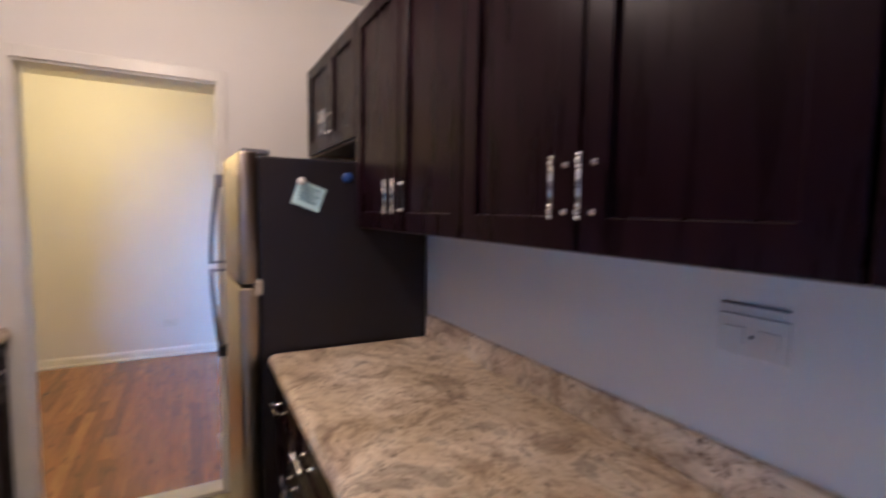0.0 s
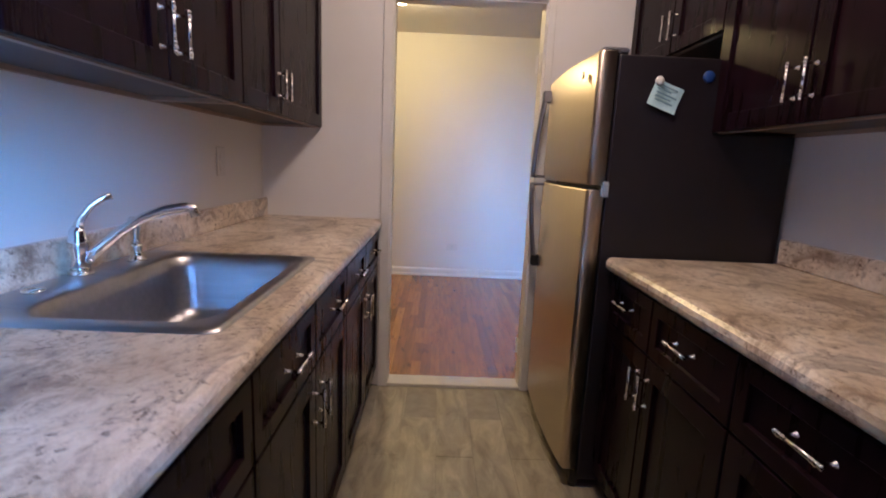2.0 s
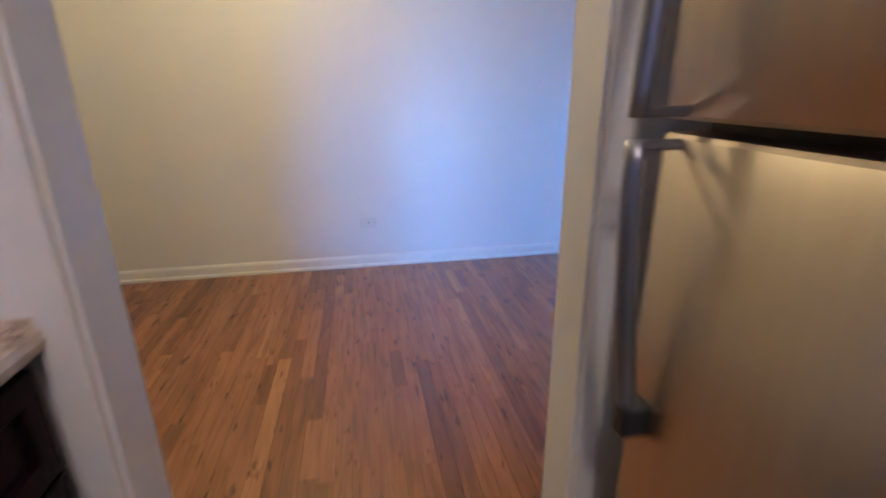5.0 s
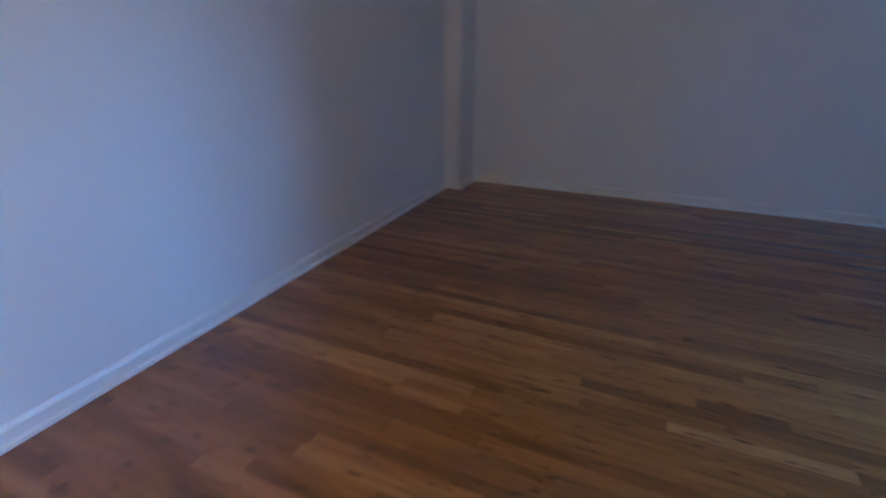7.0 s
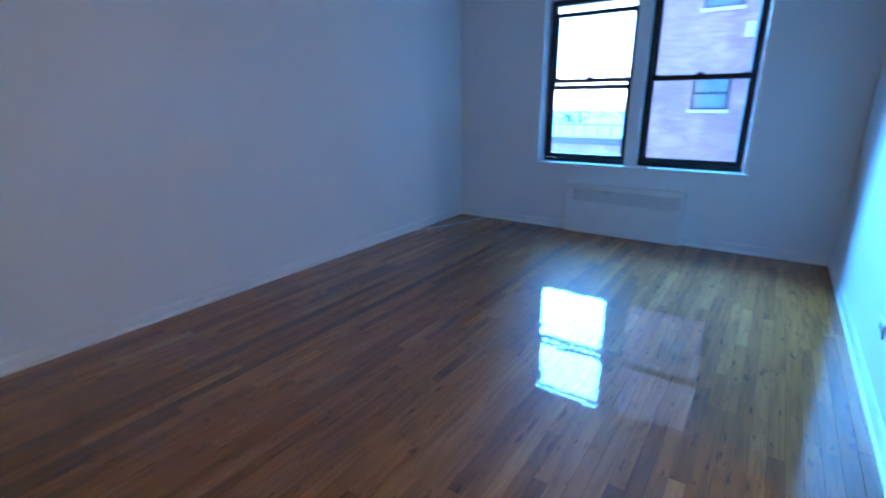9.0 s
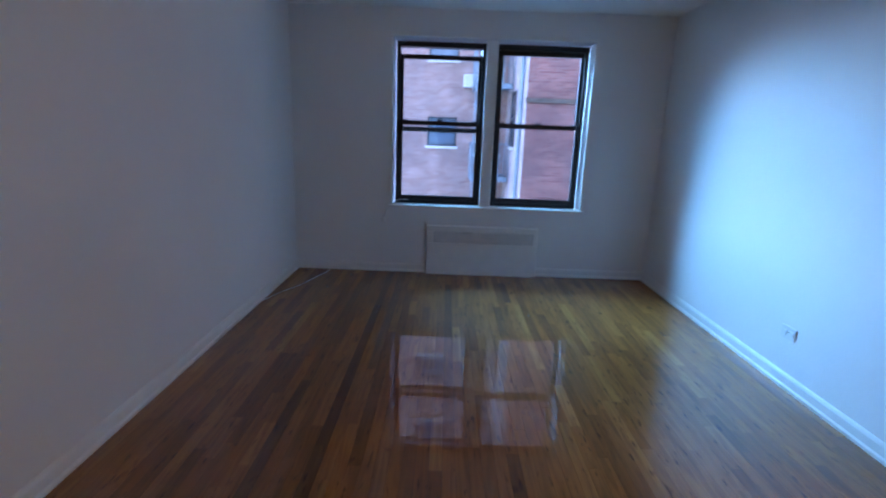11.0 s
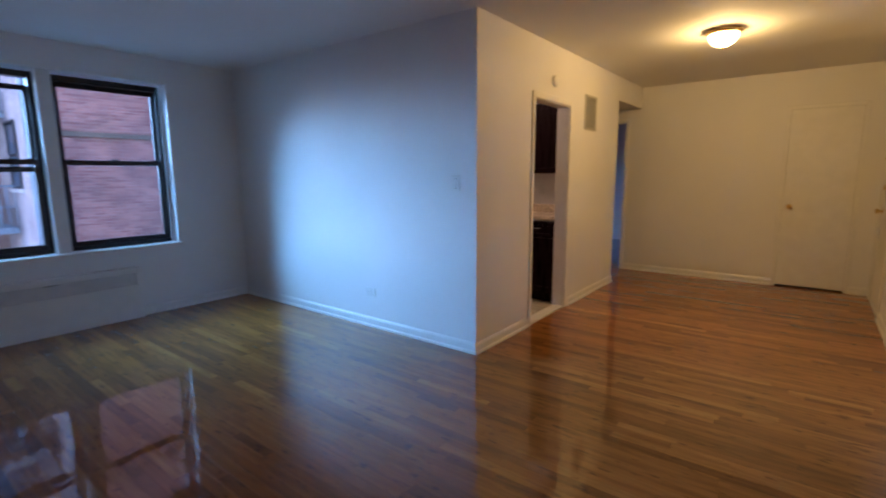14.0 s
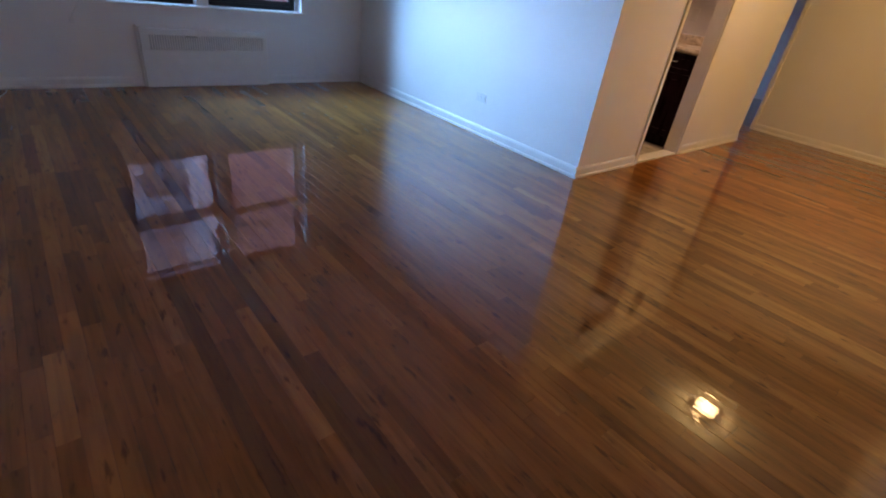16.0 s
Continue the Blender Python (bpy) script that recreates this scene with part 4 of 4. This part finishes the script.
part("door_guard", B((-2.91, -2.85, ENTRY_Y - 0.012, ENTRY_Y + 0.006, 1.17, 1.21), bevel=0.003), BRASS, door_2)
solid("trim_casing_entry", B((-3.02, -2.97, ENTRY_Y - 0.014, ENTRY_Y, 0, 2.08), (-2.09, -2.04, ENTRY_Y - 0.014, ENTRY_Y, 0, 2.08), (-2.97, -2.09, ENTRY_Y - 0.014, ENTRY_Y, 2.03, 2.08), bevel=0.003), TRIM,
      "cream painted entry door casing", "casing", "structure")

# ---- living room things ----
cv = thing("convector_cover", (2.5, YW, 0), "white painted metal convector cover below the window", "radiator cover")
part("body", B((1.952, 3.055, YW + 0.0005, YW + 0.07, 0.0, 0.325), (1.952, 3.055, YW + 0.0005, YW + 0.07, 0.442, 0.495), (1.952, 2.0, YW + 0.0005, YW + 0.07, 0.325, 0.442), (2.985, 3.055, YW + 0.0005, YW + 0.07, 0.325, 0.442), bevel=0.004), TRIM, cv)
# Backing behind the bars is greyer than the cover around it.
part("grille_back", B((2.0, 2.985, YW + 0.001, YW + 0.06, 0.325, 0.442)), COVER_GREY, cv, "greyish grille recess")
for k in range(48):
    x = 2.012 + k * 0.0202
    part("grille_bar", B((x, x + 0.009, YW + 0.05, YW + 0.066, 0.327, 0.440)), TRIM, cv)
part("damper_knob", B((2.60, 2.70, YW + 0.07, YW + 0.085, 0.432, 0.442), bevel=0.002), GRILLE, cv)
part("side_flange", B((3.055, 3.07, YW + 0.0005, YW + 0.03, 0.0, 0.51)), TRIM, cv)

jb = thing("cable_box", (3.495, YW, 0.50), "small white cable junction box on the wall", "cable box")
part("box", B((3.478, 3.513, YW + 0.0005, YW + 0.022, 0.50, 0.55), bevel=0.004), WHITE_PLASTIC, jb)
cb = thing("white_cable", (3.9, YW, 0), "thin white cable from the window sill down along the floor", "cable")
part("drop", tube([(3.26, YW - 0.10, 0.72), (3.32, YW - 0.04, 0.735), (3.375, YW + 0.01, 0.72), (3.415, YW + 0.036, 0.69), (3.44, YW + 0.036, 0.65), (3.475, YW + 0.02, 0.59), (3.495, YW + 0.012, 0.552)], 0.0035, 8), WHITE_PLASTIC, cb, "", True)
part("floor_run", tube([(4.02, YW + 0.03, 0.008), (4.03, YW + 0.13, 0.006), (4.09, -2.87, 0.006), (4.16, -2.62, 0.006), (4.28, -2.38, 0.006), (4.35, -2.15, 0.006), (4.352, -1.8, 0.006)], 0.0028, 8), WHITE_PLASTIC, cb, "", True)

# ---- outside ----
GZ = -6.5
solid("ground", B((-300, 300, -400, 60, GZ - 0.3, GZ)), GROUND, "grey concrete yard and ground beyond", "ground", "structure")


def far_window(parent, axis, fixed, u0, u1, z0, z1):
    """A window in a far facade: frame, meeting rail and panes; axis 'y' faces +y, 'x' faces +x."""
    def bx(a0, a1, z0, z1, d0, d1):
        return (a0, a1, fixed + d0, fixed + d1, z0, z1) if axis == "y" else (fixed + d0, fixed + d1, a0, a1, z0, z1)
    w = part("window", B(bx(u0, u0 + 0.05, z0, z1, 0.001, 0.05), bx(u1 - 0.05, u1, z0, z1, 0.001, 0.05), bx(u0 + 0.05, u1 - 0.05, z1 - 0.05, z1, 0.001, 0.05), bx(u0 + 0.05, u1 - 0.05, z0, z0 + 0.05, 0.001, 0.05),
                         bx(u0 + 0.05, u1 - 0.05, (z0 + z1) / 2 - 0.03, (z0 + z1) / 2 + 0.03, 0.001, 0.05)), WINDOW_BLACK, parent)
    part("pane", B(bx(u0 + 0.05, u1 - 0.05, z0 + 0.05, (z0 + z1) / 2 - 0.03, 0.002, 0.02)), FAR_GLASS, w)
    part("pane", B(bx(u0 + 0.05, u1 - 0.05, (z0 + z1) / 2 + 0.03, z1 - 0.05, 0.002, 0.02)), FAR_GLASS, w)
    part("sill", B(bx(u0 - 0.06, u1 + 0.06, z0 - 0.08, z0, 0.001, 0.09)), SADDLE, w)


FAR_GLASS = mat("dark_far_glass", (0.10, 0.13, 0.16), 0.08, vary=0.3, scale=1.5)
WX, WY, FYB, FXE = 1.09, -9.9, -13.5, 5.2
wing = thing("brick_wing", (-6, WY, GZ), "plain red brick apartment wing with a stone band", "building")
part("wall", B((-14, WX, FYB - 6, WY, GZ, 13)), BRICK_RED, wing)
# Thin pale sheet over the red side: glancing sky light put into the colour.
part("skylit_side_sheet", B((WX, WX + 0.012, FYB, WY - 0.002, GZ, 12.9)), BRICK_TAN, wing, "pale brick sheet standing in for sky light on the side wall")
for z in (2.15, 5.3):
    part("band_course", B((-14, WX + 0.03, WY + 0.001, WY + 0.06, z, z + 0.11)), BARK, wing, "dark stone band")
part("coping", B((-14.1, WX + 0.1, FYB, WY + 0.1, 13, 13.2)), SADDLE, wing)
for z in (-5.4, -2.2, 1.1, 4.2, 7.3, 10.2):
    far_window(wing, "x", WX, -12.3, -11.5, z, z + 1.45)
part("downpipe", tube([(WX + 0.06, WY - 0.5, GZ), (WX + 0.06, WY - 0.5, 13)], 0.05, 8), IRON, wing)

fac = thing("brick_house", (2.3, FYB, GZ), "weathered pink brick apartment house with windows and air conditioner", "building")
part("wall", B((WX, FXE, FYB - 6, FYB, GZ, 12)), BRICK_PINK, fac)
part("coping", B((WX, FXE + 0.1, FYB - 6, FYB + 0.1, 12, 12.2)), SADDLE, fac)
for z in (-4.0, -1.5, 1.02, 3.52, 6.0, 8.5):
    far_window(fac, "y", FYB, 2.62, 3.50, z, z + 0.86)
    far_window(fac, "y", FYB, 1.3, 2.0, z - 0.2, z + 1.15)
part("downpipe", tube([(FXE - 0.12, FYB + 0.06, GZ), (FXE - 0.12, FYB + 0.06, 12)], 0.05, 8), IRON, fac)
part("downpipe", tube([(FXE - 0.42, FYB + 0.06, GZ), (FXE - 0.42, FYB + 0.06, 12)], 0.035, 8), IRON, fac)
for z in (-2.0, -0.4, 1.2, 2.8, 4.4):
    part("pipe_bracket", B((FXE - 0.47, FXE - 0.08, FYB + 0.001, FYB + 0.08, z, z + 0.05), bevel=0.006), IRON, fac)
ac = part("air_conditioner", B((2.0, 2.45, FYB - 0.1, FYB + 0.35, 2.75, 3.1), bevel=0.02), WHITE_PLASTIC, fac, "white window air conditioner")
for k in range(5):
    part("louvre", B((2.03, 2.42, FYB + 0.351, FYB + 0.357, 2.80 + 0.055 * k, 2.825 + 0.055 * k)), GRILLE, ac)

esc = thing("fire_escape", (1.6, FYB, GZ), "pale blue painted iron fire escape with platforms and ladder", "fire escape")
ex0, ex1, ey0, ey1 = WX + 0.05, 2.2, FYB + 0.02, FYB + 1.35
for z in (-2.3, 0.24, 2.78, 5.32):
    bm = B((ex0, ex1, ey0, ey0 + 0.04, z - 0.06, z), (ex0, ex1, ey1 - 0.04, ey1, z - 0.14, z), (ex1 - 0.04, ex1, ey0, ey1 - 0.041, z - 0.141, z - 0.001), (ex0, ex0 + 0.04, ey0, ey1, z - 0.061, z - 0.001))
    k = 0
    while ey0 + 0.05 + 0.06 * k < ey1 - 0.05:
        y = ey0 + 0.05 + 0.06 * k
        B((ex0 + 0.04, ex1 - 0.04, y, y + 0.035, z - 0.025, z - 0.003), bm=bm)
        k += 1
    part("platform", bm, IRON, esc)
    bm = B((ex0, ex1, ey1 - 0.03, ey1, z + 0.9, z + 0.94), (ex1 - 0.03, ex1, ey0, ey1 - 0.03, z + 0.9, z + 0.94), (ex0, ex1, ey1 - 0.03, ey1, z + 0.45, z + 0.47))
    x = ex0
    while x < ex1:
        B((x, x + 0.018, ey1 - 0.022, ey1 - 0.006, z, z + 0.9), bm=bm)
        x += 0.13
    y = ey0
    while y < ey1:
        B((ex1 - 0.022, ex1 - 0.006, y, y + 0.018, z, z + 0.9), bm=bm)
        y += 0.14
    part("railing", bm, IRON, esc)
    part("side_screen", B((ex1 - 0.006, ex1 + 0.004, ey0 + 0.1, ey1 - 0.1, z + 0.05, z + 0.75)), IRON, esc) if z < 1 else None
for z in (-2.3, 0.24, 2.78):
    bm = tube([(ex0 + 0.25, ey1 - 0.3, z), (ex0 + 0.55, ey1 - 0.3, z + 2.54)], 0.03, 6)
    tube([(ex0 + 0.25, ey1 - 0.75, z), (ex0 + 0.55, ey1 - 0.75, z + 2.54)], 0.03, 6, bm)
    for k in range(1, 13):
        f = k / 13
        B((ex0 + 0.20 + 0.3 * f, ex0 + 0.34 + 0.3 * f, ey1 - 0.75, ey1 - 0.3, z + 2.54 * f, z + 2.54 * f + 0.02), bm=bm)
    part("ladder", bm, IRON, esc)
part("post", tube([(ex1 - 0.05, ey1 - 0.02, -2.3), (ex1 - 0.05, ey1 - 0.02, 6.2)], 0.025, 8), IRON, esc)

shed = thing("low_roof", (8, -17, GZ), "low garage building with a grey flat roof", "garage")
part("wall", B((4.6, 16, -24, -14.5, GZ, -0.1)), BRICK_TAN, shed)
part("roof", B((4.5, 16.1, -24.1, -14.4, -0.1, 0.12), bevel=0.03), ROOFING, shed)
gr_ = thing("iron_fence", (6, -13.9, GZ), "thin dark iron fence along the yard", "fence")
part("post", tube([(4.5, -13.9, GZ), (4.5, -13.9, 0.6)], 0.03, 8), IRON, gr_)
part("post", tube([(10.5, -13.9, GZ), (10.5, -13.9, 0.6)], 0.03, 8), IRON, gr_)
for z in (-0.5, 0.55):
    part("rail", tube([(4.5, -13.9, z), (10.5, -13.9, z)], 0.02, 6), IRON, gr_)
for k in range(1, 15):
    part("bar", tube([(4.5 + 0.4 * k, -13.9, -0.55), (4.5 + 0.4 * k, -13.9, 0.6)], 0.012, 6), IRON, gr_)


def tree(x, y, top, spread, seed):
    rng = random.Random(seed)
    t = thing("street_tree", (x, y, GZ), "distant tree with thin green crown", "tree", "yard trees")
    h = top - GZ
    bm = tube([(x, y, GZ), (x + 0.1, y, GZ + h * 0.35), (x - 0.05, y + 0.1, GZ + h * 0.7), (x, y, top - 0.3)], [0.2, 0.16, 0.09, 0.03], 8)
    tips = []
    for k in range(14):
        a, f = rng.uniform(0, 6.28), rng.uniform(0.45, 0.9)
        p = Vector((x, y, GZ + h * f))
        q = p + Vector((math.cos(a), math.sin(a), rng.uniform(0.3, 0.8))) * spread * rng.uniform(0.5, 1.0)
        tube([p, (p + q) / 2 + Vector((0, 0, 0.1)), q], [0.06, 0.04, 0.015], 5, bm)
        tips.append(q)
    part("trunk", bm, BARK, t)
    verts, faces = [], []
    for k in range(1500):
        c = rng.choice(tips) + Vector((rng.gauss(0, 0.45), rng.gauss(0, 0.45), rng.gauss(0, 0.4)))
        a, b = Vector((rng.gauss(0, 1), rng.gauss(0, 1), rng.gauss(0, 1))).normalized() * 0.1, Vector((rng.gauss(0, 1), rng.gauss(0, 1), rng.gauss(0, 1))).normalized() * 0.06
        i = len(verts)
        verts += [c - a, c + b, c + a, c - b]
        faces.append((i, i + 1, i + 2, i + 3))
    me = bpy.data.meshes.new("crown")
    me.from_pydata([tuple(v - Vector((x, y, GZ))) for v in verts], [], faces)
    me.materials.append(LEAF)
    c = new("crown", me)
    c.parent = t
    return t


tree(6.2, -34, 1.8, 1.7, 3)
tree(9.5, -38, 2.4, 2.0, 4)
tree(13.0, -32, 1.5, 1.6, 5)

# ---- kitchen floor tiles ----
TW, TL = 0.157, 0.606


def tile_mesh(w, l):
    bm = bmesh.new()
    g = 0.0007
    loft(bm, [[Vector((sx * (w / 2 - i), sy * (l / 2 - i), z)) for sx, sy in ((-1, -1), (1, -1), (1, 1), (-1, 1))] for i, z in ((g, -0.008), (g, -0.0004), (g + 0.0010, 0.0005))], cap_start=False)
    me = bpy.data.meshes.new("tile")
    bmesh.ops.recalc_face_normals(bm, faces=bm.faces)
    bm.to_mesh(me)
    bm.free()
    me.materials.append(TILE)
    return me


tile_cache = {}
col0 = -0.482 - 6 * TW
for i in range(14):
    xc = col0 + (i + 0.5) * TW
    x0, x1 = max(KL, xc - TW / 2), min(KR, xc + TW / 2)
    if x1 - x0 < 0.02:
        continue
    y = -0.735 - (0.30 if i % 2 else 0.0) + TL
    while y > YW:
        y0, y1 = max(YW, y - TL), min(KD - 0.003, y)
        if y1 - y0 > 0.02:
            key = (round(x1 - x0, 3), round(y1 - y0, 3))
            if key not in tile_cache:
                tile_cache[key] = tile_mesh(*key)
            t = new("tile", tile_cache[key])
            t.parent = kitchen_floor
            t.location = ((x0 + x1) / 2, (y0 + y1) / 2, 0)
        y -= TL

# ---- oak strips ----
SW = 0.0572


def strip_geo(x0, x1, y0, y1, lift, tilt=0.0):
    """Eight corners of a strip."""
    g = 0.0004
    low = [(x0 + g, y0 + g, -0.012), (x1 - g, y0 + g, -0.012), (x1 - g, y1 - g, -0.012), (x0 + g, y1 - g, -0.012)]
    top = [(a, b, lift + (tilt if k in (1, 2) else -tilt)) for k, (a, b, _) in enumerate(low)]
    return low + top


STRIP_FACES = [(4, 5, 6, 7)] + [(i, (i + 1) % 4, 4 + (i + 1) % 4, 4 + i) for i in range(4)]
LENGTHS = (0.3, 0.4, 0.55, 0.7, 0.9, 1.15, 1.4)
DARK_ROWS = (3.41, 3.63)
strip_cache, verts, faces, dark_verts, dark_faces = {}, [], [], [], []
rng = random.Random(11)
xs = FARX
while xs < XW - 0.001:
    x1 = min(xs + SW, XW)
    y_lo = YW if xs >= XB - 0.001 else -0.02 if xs > HX else -0.15
    y_lo = y_lo if not (xs < XB < x1) else -0.0
    y = y_lo - rng.uniform(0, 0.8)
    while y < D:
        ln = rng.choice(LENGTHS)
        y0, y1 = max(y, y_lo), min(y + ln, D)
        y += ln
        if y1 - y0 < 0.01:
            continue
        lift = rng.uniform(-0.0001, 0.0001)
        xc, yc = (xs + x1) / 2, (y0 + y1) / 2
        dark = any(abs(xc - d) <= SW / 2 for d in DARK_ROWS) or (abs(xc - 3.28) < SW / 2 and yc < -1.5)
        if 1.6 < xc < 4.0 and -0.7 < yc < 2.1 and abs((y1 - y0) - ln) < 1e-6 and x1 - xs > SW - 1e-6:
            key = (ln, dark)
            if key not in strip_cache:
                me = bpy.data.meshes.new("strip")
                me.from_pydata(strip_geo(-SW / 2, SW / 2, -ln / 2, ln / 2, 0.0), [], STRIP_FACES)
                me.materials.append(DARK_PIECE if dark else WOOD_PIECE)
                strip_cache[key] = me
            s = new("strip", strip_cache[key])
            s.parent = floor
            s.location = (xc, yc, lift)
            s.rotation_euler = (0, rng.gauss(0, 0.0034), 0)
        else:
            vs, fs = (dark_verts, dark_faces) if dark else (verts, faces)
            i = len(vs)
            vs += strip_geo(xs, x1, y0, y1, lift, rng.gauss(0, 0.0001))
            fs += [tuple(i + k for k in f) for f in STRIP_FACES]
    xs += SW
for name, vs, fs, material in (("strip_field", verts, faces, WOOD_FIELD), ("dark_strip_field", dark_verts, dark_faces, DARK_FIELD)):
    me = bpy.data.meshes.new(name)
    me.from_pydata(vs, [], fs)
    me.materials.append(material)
    field = new(name, me)
    field.parent = floor
    tagged(field, "", "", "", "stuff")
